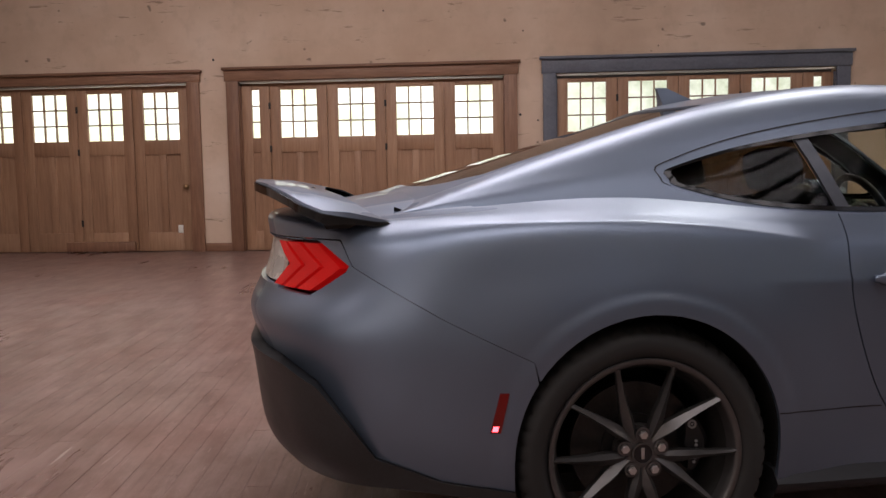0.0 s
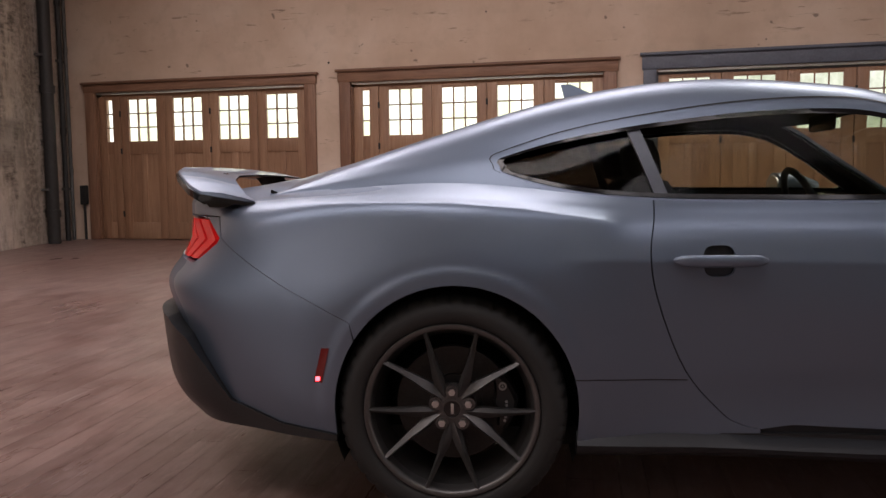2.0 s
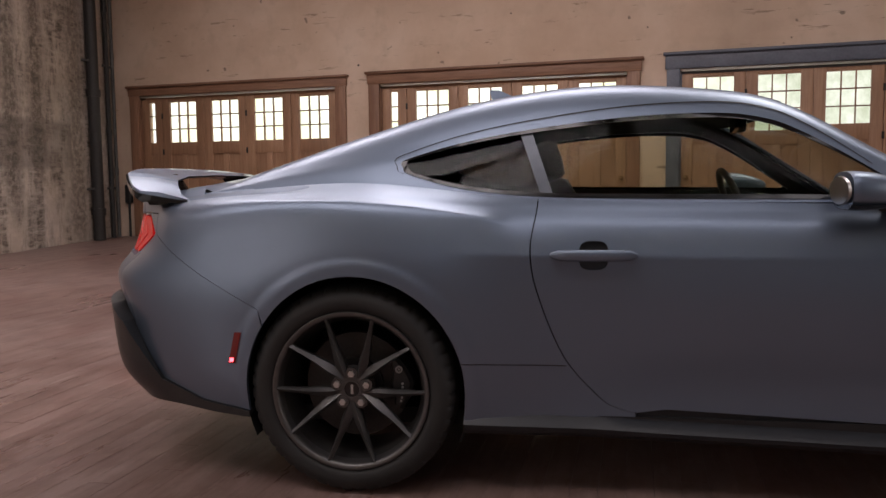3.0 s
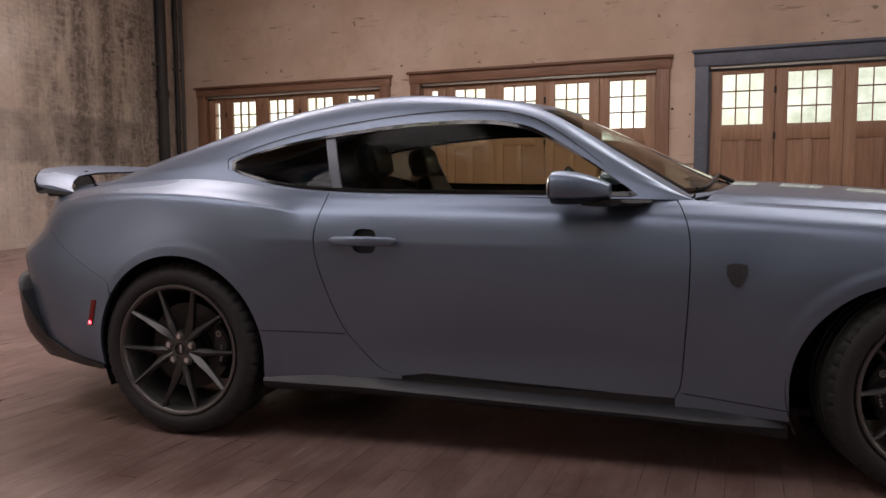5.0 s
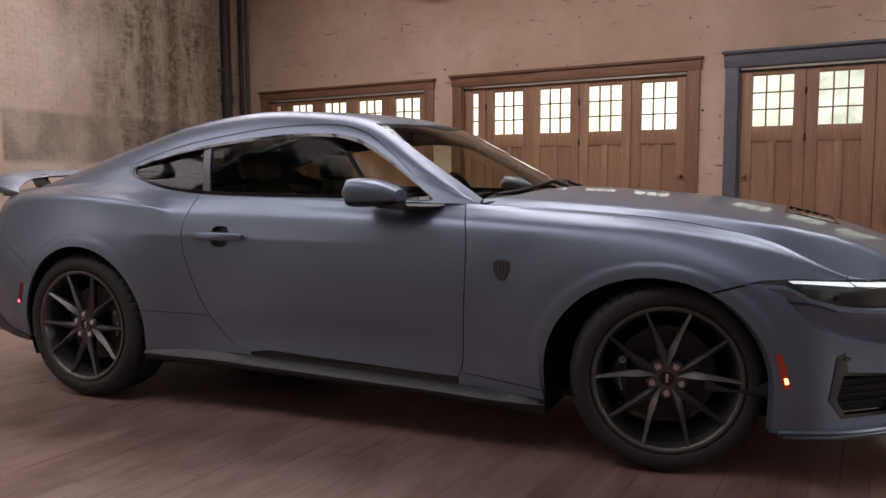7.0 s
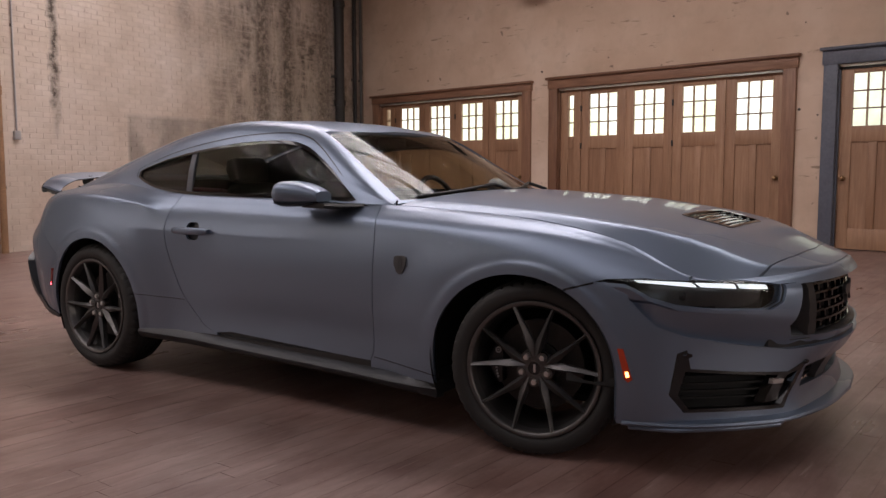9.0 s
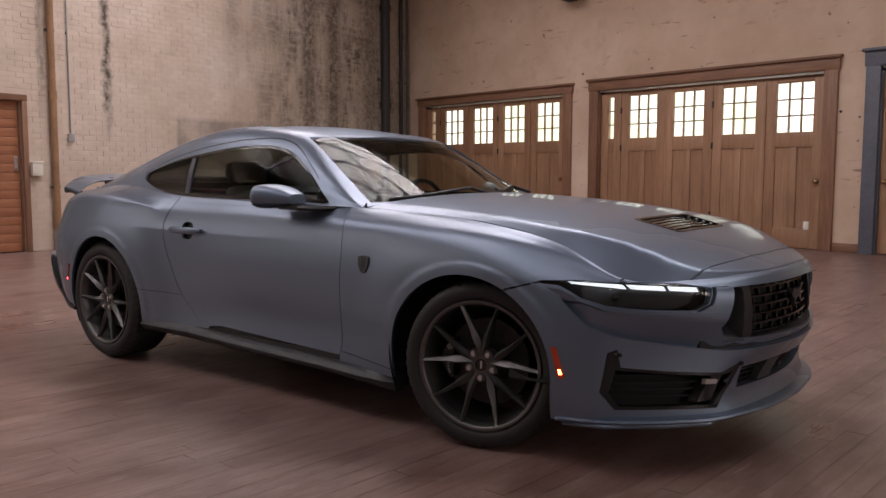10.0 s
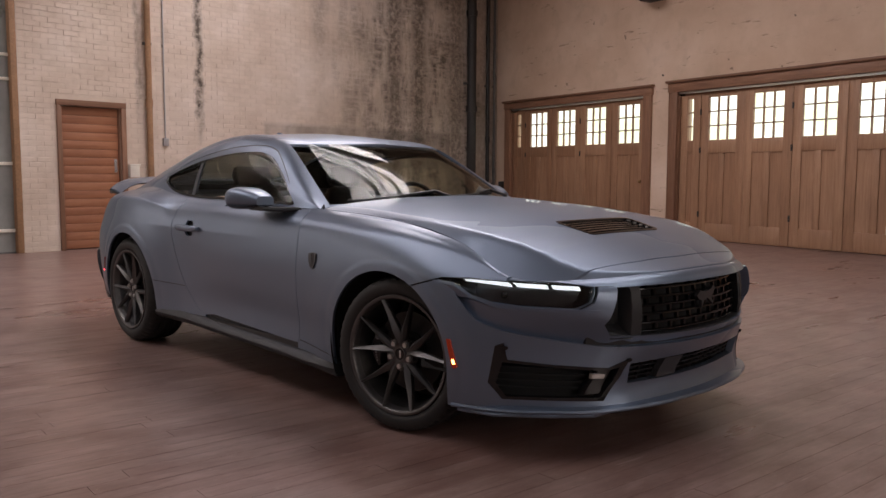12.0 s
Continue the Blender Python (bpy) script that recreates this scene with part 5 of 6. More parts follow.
on_end("lamp_housing", TAILLAMP, "gloss_black", -0.030, 0.01)
for k in range(3):
    d = 0.066 * k
    A, B, C = (.598, .915), (.708, .853), (.655, .788)
    on_end("tail_lamp", [(A[0] - d, A[1]), (B[0] - d, B[1]), (C[0] - d, C[1]), (C[0] - d - .050, C[1]), (B[0] - d - .052, B[1]), (A[0] - d - .050, A[1])], "red_lens", -0.004, 0.02, label="red chevron tail lamp bar")
on_end("tail_panel", [(-.46, .918), (-.485, .797), (.485, .797), (.46, .918)], "panel_silver", -0.012, 0.01, sides=(1,), label="panel between the tail lamps, coloured pale for its reflections")
on_end("rear_reflector", [(.48, .465), (.66, .445), (.66, .455), (.48, .475)], "dark_red_lens", 0.010, 0.012)
for sgn in (-1, 1):
    for dy in (.50, .60):
        pipe = revolve([(.045, -.05), (.047, -.052), (.049, -.05), (.049, .12), (.043, .12), (.043, -.05), (.045, -.05)], 32)
        bmesh.ops.rotate(pipe, verts=pipe.verts, matrix=Matrix.Rotation(-math.pi / 2, 3, "Z"))
        bmesh.ops.translate(pipe, verts=pipe.verts, vec=(-2.15, sgn * dy, .272))
        part("exhaust_tip", pipe, "rim_paint", car)
for k in range(5):
    fin = box(-2.33, -2.2, -.36 + .18 * k - .006, -.36 + .18 * k + .006, .235, .33, .003)
    part("diffuser_fin", fin, "satin_black", car)
# side marker lamps
rm = on_side("rear_marker", [(-1.752, .543), (-1.728, .543), (-1.752, .438), (-1.778, .438)], "dark_red_lens", 0.004)
on_side("marker_bulb", [(-1.770, .456), (-1.757, .456), (-1.759, .443), (-1.773, .443)], "red_glow", 0.006, parent=car)
fm = on_side("front_marker", [(1.728, .474), (1.747, .474), (1.780, .366), (1.766, .356), (1.754, .366)], "amber_lens", 0.005)
on_side("marker_bulb", [(1.757, .394), (1.767, .394), (1.772, .376), (1.761, .374)], "amber_glow", 0.007)
# head lamps
END_GRID, ENDS = nose, (1.5, 2.7)
on_end("lamp_housing", LAMP, "rim_dark", -0.055, 0.01)
on_end("lamp_cover", [(.925, .716), (.904, .670), (.864, .639), (.80, .627), (.66, .620), (.625, .641), (.604, .697), (.69, .714), (.80, .718)], "lamp_cover", -0.003, 0.004, label="clear smoked headlamp cover")
for a, b in ((.872, .808), (.790, .728), (.708, .640)):
    za, zb = np.interp([a, b], [.60, .88], [.696, .713])
    on_end("day_lamp", [(a, za), (b, zb), (b, zb - .015), (a, za - .014 + .006 * (a > .87))], "day_light", -0.010, 0.012, label="white daytime light bar")
on_end("lamp_lip", [(.922, .703), (.906, .660), (.864, .631), (.80, .620), (.66, .614), (.604, .612), (.604, .600), (.66, .602), (.80, .607), (.870, .616), (.910, .648), (.925, .690)], "paint", 0.016, 0.030)
for sgn in (-1, 1):
    for w_, x_ in ((.80, 1.90), (.71, 2.0)):
        lens = bmesh.new()
        bmesh.ops.create_uvsphere(lens, u_segments=16, v_segments=10, radius=.017, matrix=Matrix.Translation((x_ + .005, sgn * w_ * .985, .655)))
        part("lamp_lens", lens, "gloss_black", car)
# lower ducts and intake
on_end("duct_back", DUCT, "inner_dark", -0.075, 0.01)
inner_duct = [(.838, .398), (.70, .380), (.535, .362), (.486, .375), (.50, .33), (.555, .257), (.826, .262), (.854, .315)]
on_end("duct_frame", [(y, z) for y, z in DUCT], "gloss_black", 0.003, 0.03, less=(inner_duct,), label="gloss black frame of the lower side duct")
for k in range(4):
    z0 = .285 + .026 * k
    on_end("duct_slat", [(.82, z0), (.56, z0 - .006), (.56, z0 + .001), (.82, z0 + .007)], "inner_dark", -0.045, 0.02)
on_end("duct_blade", [(.545, .375), (.505, .37), (.545, .270), (.60, .265)], "gloss_black", -0.012, 0.03)
on_end("fog_lamp", [(.575, .352), (.530, .346), (.535, .330), (.578, .332)], "steel", -0.006, 0.012)
for w_, z_ in ((.838, .456), (.456, .402)):
    pin = on_end("duct_pin", [(w_ + .008 * math.cos(t), z_ + .008 * math.sin(t)) for t in np.linspace(0, 2 * math.pi, 12, endpoint=False)], "gloss_black", 0.010, 0.012)
on_end("intake_back", INTAKE, "inner_dark", -0.08, 0.01, sides=(1,))
for k in range(4):
    z0 = .312 + .022 * k
    on_end("intake_bar", [(-.43, z0), (.43, z0), (.43, z0 + .007), (-.43, z0 + .007)], "trim_black", -0.030, 0.02, sides=(1,))
for k in range(14):
    y0 = -.40 + .0615 * k
    on_end("intake_post", [(y0, .300), (y0 + .006, .300), (y0 + .006, .388), (y0, .388)], "trim_black", -0.034, 0.014, sides=(1,))
on_end("sensor_cover", [(-.255, .300), (-.135, .300), (-.14, .386), (-.25, .386)], "dark_grey_plastic", -0.004, 0.03, sides=(1,))
# upper grille: dark posts, slats and short struts
on_end("grille_back", GRILLE, "inner_dark", -0.105, 0.01, sides=(1,))


def nose_x(w, z):
    """How far forward the nose lies at a half width and height."""
    d = (np.abs(nose_right[..., 1]) - w) ** 2 + (nose_right[..., 2] - z) ** 2 + 10 * (nose_right[..., 0] < 1.9)
    return float(nose_right.reshape(-1, 3)[d.argmin(), 0])


for sgn in (-1, 1):
    ledge = loft([[(nose_x(w_, .492) - .020, sgn * w_, .496), (nose_x(w_, .492) - .14, sgn * w_, .50), (nose_x(w_, .492) - .14, sgn * w_, .43), (nose_x(w_, .492) - .024, sgn * w_, .462)] for w_ in np.linspace(0.002, .60, 16)])
    part("grille_ledge", ledge, "satin_black", car, "", 30)
    zs = np.linspace(.497, .699, 8)
    post = loft([[(nose_x(w_, z_) - d_, sgn * w_, z_) for w_, d_ in ((.398, .030), (.405, .022), (.448, .022), (.452, .030), (.452, .12), (.398, .12))] for z_ in zs])
    part("grille_post", post, "satin_black", car, "dark grey post beside the grille", 40)
    shelf = loft([[(nose_x(w_, .50) - .030, sgn * w_, .502), (nose_x(w_, .50) - .11, sgn * w_, .555), (nose_x(w_, .50) - .11, sgn * w_, .49), (nose_x(w_, .50) - .012, sgn * w_, .488)] for w_ in (.448, .47, .50, .525)])
    part("nostril_floor", shelf, "satin_black", car, "", 30)
on_end("nostril", [(.53, .69), (.45, .69), (.45, .507), (.565, .55)], "inner_dark", -0.080, 0.01)
ROWS = 6
for k in range(ROWS):
    z0 = .503 + .034 * k
    on_end("grille_slat", [(-.40, z0), (.40, z0), (.40, z0 + .007), (-.40, z0 + .007)], "gloss_black", -0.046, 0.026, sides=(1,))
    for j in range(10):
        y0 = -.385 + .082 * j + (.041 if k % 2 else 0)
        if y0 < .39:
            on_end("grille_strut", [(y0, z0 + .0085), (y0 + .012, z0 + .0085), (y0 + .012, z0 + .034), (y0, z0 + .034)], "gloss_black", -0.054, 0.014, sides=(1,))
# plain emblem in the grille
em = [(-.075, .628), (-.050, .650), (-.020, .640), (.030, .645), (.055, .662), (.078, .650), (.060, .635), (.045, .615), (.055, .578), (.035, .596), (.010, .612), (-.020, .603), (-.040, .572), (-.038, .606), (-.060, .612)]
on_end("emblem", em, "badge_metal", -0.030, 0.014, sides=(1,), label="dark metal emblem on the grille")
# wing badge and door pull
on_side("wing_badge", [tuple(p) for p in [(.722, .742), (.742, .748), (.765, .748), (.786, .742), (.786, .712), (.770, .678), (.755, .670), (.738, .678), (.722, .712)]], "badge_metal", 0.006, 0.01, label="small dark metal shield badge")
on_side("badge_inset", [(.742, .738), (.752, .742), (.752, .690), (.742, .695)], "dark_grey_plastic", 0.0075, 0.01)
on_side("badge_inset", [(.766, .738), (.757, .742), (.757, .690), (.766, .695)], "dark_grey_plastic", 0.0075, 0.01)
t_ = np.linspace(0, 2 * math.pi, 28, endpoint=False)
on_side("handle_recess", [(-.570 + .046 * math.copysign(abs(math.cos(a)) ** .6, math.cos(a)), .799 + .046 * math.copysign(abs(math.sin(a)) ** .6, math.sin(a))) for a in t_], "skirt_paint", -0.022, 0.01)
for sgn in (-1, 1):
    hb = bmesh.new()
    secs = []
    for i in range(13):
        f = i / 12
        x_ = -.706 + .270 * f
        swell = math.sin(math.pi * f) ** .12 if 0 < f < 1 else 0.3
        yy = .912 + .014 * math.sin(math.pi * f)
        secs.append([hb.verts.new((x_, sgn * (yy + .011 * swell * math.cos(a)), (.802 + .0185 * swell * math.copysign(abs(math.sin(a)) ** .6, math.sin(a))))) for a in np.linspace(0, 2 * math.pi, 14, endpoint=False)])
    for p, q in zip(secs, secs[1:]):
        for i in range(14):
            hb.faces.new((p[i], p[(i + 1) % 14], q[(i + 1) % 14], q[i]))
    hb.faces.new(secs[0])
    hb.faces.new(secs[-1][::-1])
    for x_ in (-.69, -.455):
        add_box(hb, x_ - .010, x_ + .010, *sorted((sgn * .875, sgn * .913)), .792, .812, .003)
    part("door_handle", hb, "paint", door if sgn < 0 else door_left, "", 50)
on_side("rocker_seam", [(-.99, .4525), (-.655, .4425), (-.655, .4395), (-.99, .4495)], "trim_black", 0.0012, 0.006)
on_side("wing_seam", [(.585, .292), (.93, .262), (.93, .2585), (.585, .2885)], "trim_black", 0.0012, 0.006)
# bright line under the side windows and black seals round them
ring_ = cut(solid_patch(GH[:, :34], 0.010, 0.003, True), ("INTERSECT", prism(DLO, "y", -1.2, -.3)),
            ("DIFFERENCE", prism([(-.40 + (x + .40) * .977, 1.105 + (z - 1.105) * .895) for x, z in DLO], "y", -1.2, -.3)))
so = mesh_part("window_seal", ring_, "gloss_black", car, "gloss black seal round the side windows")
mirrored(so)


# ---- car: lip, skirts, wing, mirrors, wipers ----
lip_line = curve([(1.735, -.905, .202), (1.93, -.835, .204), (2.10, -.70, .206), (2.215, -.56, .208), (2.305, -.3, .212), (2.335, 0, .214)], 6)
lip_line = np.concatenate([lip_line, lip_line[-2::-1] * np.array([1, -1, 1])])
rows = []
for i, p in enumerate(lip_line):
    a, b = lip_line[max(i - 1, 0)], lip_line[min(i + 1, len(lip_line) - 1)]
    tng = (b - a) / np.linalg.norm(b - a)
    nrm = np.array([-tng[1], tng[0], 0]) * -1
    if nrm[0] < 0 and abs(p[1]) < .5:
        nrm = -nrm
    nrm = nrm if np.dot(nrm[:2], np.array([p[0] - 1.2, p[1]])) > 0 else -nrm
    rows.append([p + nrm * d + np.array([0, 0, h]) for d, h in ((-.10, .012), (.000, .016), (.024, .010), (.028, .002), (.022, -.006), (-.10, -.012))])
part("front_lip", loft(rows), "paint", car, "satin grey front splitter lip", 40)
for sgn in (-1, 1):
    flick = loft([[(x_, sgn * (w_ + d), z_ + h) for d, h in ((-.06, 0), (d_, 0), (d_ + .004, -.006), (d_, -.014), (-.06, -.014))] for x_, w_, z_, d_ in ((1.76, .905, .193, .0), (1.92, .850, .197, .020), (2.09, .715, .200, .022), (2.215, .585, .203, .022))])
    part("lip_winglet", flick, "paint", car)
    # side skirt, its shade put into the colour
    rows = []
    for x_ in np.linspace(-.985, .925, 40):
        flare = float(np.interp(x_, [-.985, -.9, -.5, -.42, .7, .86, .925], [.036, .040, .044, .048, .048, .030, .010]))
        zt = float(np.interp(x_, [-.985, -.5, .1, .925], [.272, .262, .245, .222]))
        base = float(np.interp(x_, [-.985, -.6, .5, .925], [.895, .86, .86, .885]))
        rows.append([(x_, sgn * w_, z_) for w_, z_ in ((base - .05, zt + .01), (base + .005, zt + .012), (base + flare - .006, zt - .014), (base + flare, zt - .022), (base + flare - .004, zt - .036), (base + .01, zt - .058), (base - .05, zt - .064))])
    part("side_skirt", loft(rows), "skirt_paint", car, "satin side skirt blade, darkened as if shaded", 40)
    low = [[(x_, sgn * w_, z_) for w_, z_ in ((.72, .275), (.868, .275), (.868, .205), (.72, .185))] for x_ in (-.98, 0, .92)]
    part("skirt_under", loft(low), "satin_black", car)

# rear wing
wrows, urows = [], []
for v in np.linspace(-1, 1, 61):
    w_ = .708 * v
    a = abs(w_)
    xt = float(np.interp(a, [0, .3, .51, .6, .66, .708], [-2.44, -2.42, -2.355, -2.30, -2.255, -2.20]))
    zt = float(np.interp(a, [0, .3, .51, .6, .66, .708], [1.098, 1.094, 1.078, 1.054, 1.029, 1.008]))
    ch = float(np.interp(a, [0, .5, .708], [.235, .21, .19]))
    rise = .012
    wrows.append([(xt, w_, zt), (xt + .004, w_, zt + .006), (xt + ch * .4, w_, zt - .012 + rise), (xt + ch * .8, w_, zt - .030 + rise), (xt + ch, w_, zt - .040 + rise), (xt + ch * .8, w_, zt - .040 + rise), (xt + ch * .3, w_, zt - .012), (xt + .004, w_, zt - .003)])
    wb_ = w_ * 1.008
    urows.append([(xt - .005, wb_, zt - .001), (xt + ch * .3, wb_, zt - .013), (xt + ch * .8, wb_, zt - .0290), (xt + ch, wb_, zt - .034), (xt + ch * .8, wb_, zt - .040), (xt + ch * .3, wb_, zt - .032), (xt + .014, wb_, zt - .036), (xt - .003, wb_, zt - .026)])
part("rear_wing", loft(wrows), "paint", car, "satin grey raised boot wing", 50)
part("wing_underside", loft(urows), "gloss_black", car, "", 50)
for sgn in (-1, 1):
    st = loft([[(x_, sgn * w_, z_) for x_, w_ in ((xc - .07, .335), (xc + .05, .340), (xc + .05, .362), (xc - .07, .357))] for xc, z_ in ((-2.28, 1.075), (-2.25, 1.04), (-2.22, .995))])
    part("wing_stand", st, "gloss_black", car)
    st = loft([[(x_, sgn * w_, z_) for x_, w_ in ((xc - .06, .64), (xc + .05, .645), (xc + .05, .66), (xc - .06, .655))] for xc, z_ in ((-2.16, 1.005), (-2.13, .96))])
    part("wing_stand", st, "gloss_black", car)
    # mirror
    rows = []
    for f in np.linspace(0, 1, 17):
        x_ = .150 + .190 * f
        hh = .058 * (1 - .55 * f ** 2.4) * (1 - .06 * (1 - min(1, f / .08)))
        ww = .102 * (1 - .50 * f ** 2) * (1 - .06 * (1 - min(1, f / .08)))
        yc, zc = .945 - .03 * f, 1.000 - .014 * f ** 2
        rows.append([(x_, sgn * (yc + ww * math.copysign(abs(math.cos(a)) ** .62, math.cos(a))), zc + hh * math.copysign(abs(math.sin(a)) ** .72, math.sin(a))) for a in np.linspace(0, 2 * math.pi, 28, endpoint=False)])
    mr = part("door_mirror", loft(rows), "paint", door if sgn < 0 else door_left, "satin grey door mirror on a black foot", 50)
    under = []
    for row in rows:
        cy, cz = sum(p[1] for p in row) / len(row), sum(p[2] for p in row) / len(row)
        h_ = max(p[2] for p in row) - cz
        under.append([(p[0], cy + (p[1] - cy) * 1.012, min(cz + (p[2] - cz) * 1.02, cz - .70 * h_)) for p in row])
    part("mirror_lower", loft(under), "gloss_black", mr, "gloss black lower half of the mirror", 50)
    pane = loft([[(.1445, sgn * (.945 + .094 * math.cos(a)), 1.0 + .043 * math.sin(a)) for a in np.linspace(0, 2 * math.pi, 24, endpoint=False)], [(.138, sgn * (.945 + .09 * math.cos(a)), 1.0 + .04 * math.sin(a)) for a in np.linspace(0, 2 * math.pi, 24, endpoint=False)]])
    part("mirror_glass", pane, "steel", mr)
    foot = loft([[(xc + dx, sgn * w_, z_ + dz) for dx, dz in ((-.075, .0), (.075, .0), (.085, -.010), (.06, -.022), (-.05, -.020))] for xc, w_, z_ in ((.30, .955, .960), (.33, .90, .955), (.38, .83, .955), (.40, .79, .955))])
    part("mirror_foot", foot, "satin_black", mr)
# wipers
wb = lambda v: float(np.interp(abs(v), [0, .25, .5, .695], [.785, .765, .70, .60]))
for y0, y1 in ((-.60, -.02), (-.02, .52)):
    pts = []
    for f in np.linspace(0, 1, 9):
        yy = y0 + (y1 - y0) * f
        pts.append((wb(yy) - .02 - .07 * f, yy, .985 + .018 * (1 - abs(yy) / .7) + .030 * f))
    part("wiper", tube(pts, .0075, 8), "satin_black", car)
    arm = [(wb(y1) + .02, y1 + .02, 1.0), (wb(y1) - .06, y1 - .05, 1.035), pts[4]]
    part("wiper_arm", tube(arm, .009, 8), "satin_black", car)
cow = []
for yy in np.linspace(-.69, .69, 25):
    f = 1 - (yy / .69) ** 2
    cow.append([(wb(yy) - .03, yy, .945 + .035 * f), (wb(yy) + .10, yy, .935 + .045 * f), (wb(yy) + .10, yy, .90), (wb(yy) - .03, yy, .90)])
part("cowl", loft(cow), "trim_black", car)
# roof aerial: a fin that rises towards the tail
fin = loft([[(b_, -h, zz), (f_, -h * .4, zz), (f_, h * .4, zz), (b_, h, zz)] for b_, f_, h, zz in ((-.965, -.79, .030, 1.335), (-.965, -.82, .026, 1.360), (-.972, -.885, .014, 1.388), (-.980, -.940, .006, 1.414))])
part("roof_aerial", fin, "paint", car, "", 40)
# thin joint along the roof's edge
roof_line = lambda sx, sz: [(-.40 + (x + .40) * sx, 1.05 + (z - 1.05) * sz) for x, z in DLO if z > 1.06]
joint = cut(solid_patch(GH[:, :40], 0.008, 0.0014, True), ("INTERSECT", prism(roof_line(1.030, 1.20) + [(-1.1, 1.055), (.33, 1.055)], "y", -1.2, -.3)), ("DIFFERENCE", prism(roof_line(1.026, 1.175) + [(-1.3, 1.02), (.40, 1.02)], "y", -1.2, -.3)))
mirrored(mesh_part("roof_joint", joint, "trim_black", car))
# bonnet vent: black frame, angled louvres
vent_floor = box(1.73, 1.94, -.285, .285, .80, .815)
part("vent_floor", vent_floor, "inner_dark", hood_ob)
hz = lambda x_, yy: float(lerp1(HOOD_MID, x_)) - .006 * (yy / .28) ** 2
frame_me = cut(solid_patch(hood_grid, 0.02, 0.003), ("INTERSECT", prism(VENT, "z", .6, 1.2)), ("DIFFERENCE", prism([(1.836 + (x - 1.836) * .86, y * .945) for x, y in VENT], "z", .6, 1.2)))
mesh_part("vent_frame", frame_me, "gloss_black", hood_ob)
for k in range(6):
    x_ = 1.760 + .030 * k
    rows = [[(x_ + dx, yy, hz(x_, yy) + dz) for dx, dz in ((-.012, -.001), (-.008, .000), (.018, -.005), (.013, -.010))] for yy in np.linspace(-.262, .262, 15)]
    part("vent_louvre", loft(rows), "gloss_black", hood_ob, "", 40)
for sgn in (-1, 1):
    for k in range(5):
        x_ = 1.765 + .036 * k
        rib = box(x_, x_ + .010, *sorted((sgn * .245, sgn * .272)), hz(x_, .26) - .022, hz(x_, .26) + .001, .002)
        part("vent_rib", rib, "steel", hood_ob)
part("front_structure", box(1.75, 1.99, -.66, .66, .25, .66, .01), "inner_dark", car)
part("front_structure", box(1.75, 2.15, -.46, .46, .20, .69, .01), "inner_dark", car)
# floor pan
part("floor_pan", box(-1.9, 1.95, -.70, .70, .19, .22, .01), "inner_dark", car)
# ---- car: cabin seen through the glass ----
lining = cut(solid_patch(GH, 0.008, -0.024, True), ("DIFFERENCE", prism(DLO, "y", -1.2, -.3)), ("DIFFERENCE", prism(DLO, "y", .3, 1.2)), ("DIFFERENCE", prism(WS, "z", .8, 1.6)), ("DIFFERENCE", prism(RW, "z", .8, 1.6)))
mesh_part("headlining", lining, "headliner_cloth", car)
rows = []
for yy in np.linspace(-.76, .76, 31):
    bulge = .035 * math.exp(-((yy - .37) / .16) ** 2)
    rows.append([(.20, yy, .62), (.17, yy, .80), (.21, yy, .895 + bulge), (.28, yy, .925 + bulge), (.42, yy, .938 + bulge * .5), (.70, yy, .93), (.72, yy, .60)])
dash = part("dashboard", loft(rows), "cabin_grey", car, "", 45)
part("screen", box(.185, .20, -.05, .58, .86, .965, .004), "gloss_black", dash)
part("console", box(-.55, .25, -.11, .11, .25, .60, .03), "cabin_grey", car)
part("cabin_floor", box(-1.6, .7, -.78, .78, .205, .26), "inner_dark", car)


def pad(rows, name, parent=None, mat="seat_leather", label=""):
    """A cushion from rows of (centre x, centre z, half depth, half width) along y-symmetric rounded sections."""
    out = []
    for cx, cz, dx, hw, tilt in rows:
        c, s_ = math.cos(tilt), math.sin(tilt)
        sec = []
        for a in np.linspace(0, 2 * math.pi, 28, endpoint=False):
            u = dx * math.copysign(abs(math.cos(a)) ** .55, math.cos(a))
            v = hw * math.copysign(abs(math.sin(a)) ** .5, math.sin(a))
            u += .025 * (abs(v) / hw) ** 3
            sec.append((cx + u * c, v, cz + u * s_))
        out.append(sec)
    return part(name, loft(out), mat, parent, label, 60)


def seat(y):
    back = pad([(-.50, .42, .02, .16, 0), (-.51, .45, .07, .235, 0), (-.56, .60, .075, .25, .1), (-.625, .80, .07, .245, .15), (-.675, .95, .06, .20, .2), (-.70, 1.02, .045, .15, .2), (-.705, 1.035, .01, .10, .2)], "front_seat", car, label="black leather front seat with a bolstered back")
    back.location = (0, y, 0)
    pad([(-.715, 1.035, .015, .07, .2), (-.72, 1.05, .05, .12, .2), (-.735, 1.11, .055, .13, .2), (-.745, 1.16, .045, .12, .2), (-.748, 1.175, .01, .08, .2)], "headrest", back)
    pad([(-.18, .30, .30, .22, 0), (-.18, .34, .34, .245, 0), (-.18, .42, .34, .245, .08), (-.18, .455, .31, .21, .1)], "cushion", back)
    return back


seat(-.37)
seat(.37)
rb = pad([(-1.12, .45, .05, .58, 0), (-1.14, .50, .08, .62, 0), (-1.25, .80, .07, .60, .2), (-1.31, .93, .05, .54, .3), (-1.32, .95, .01, .5, .3)], "rear_seat", car, label="black leather rear bench seat")
part("parcel_shelf", box(-1.9, -1.28, -.62, .62, .90, .93, .01), "cabin_grey", car)
# steering wheel
wheel_bm = bmesh.new()
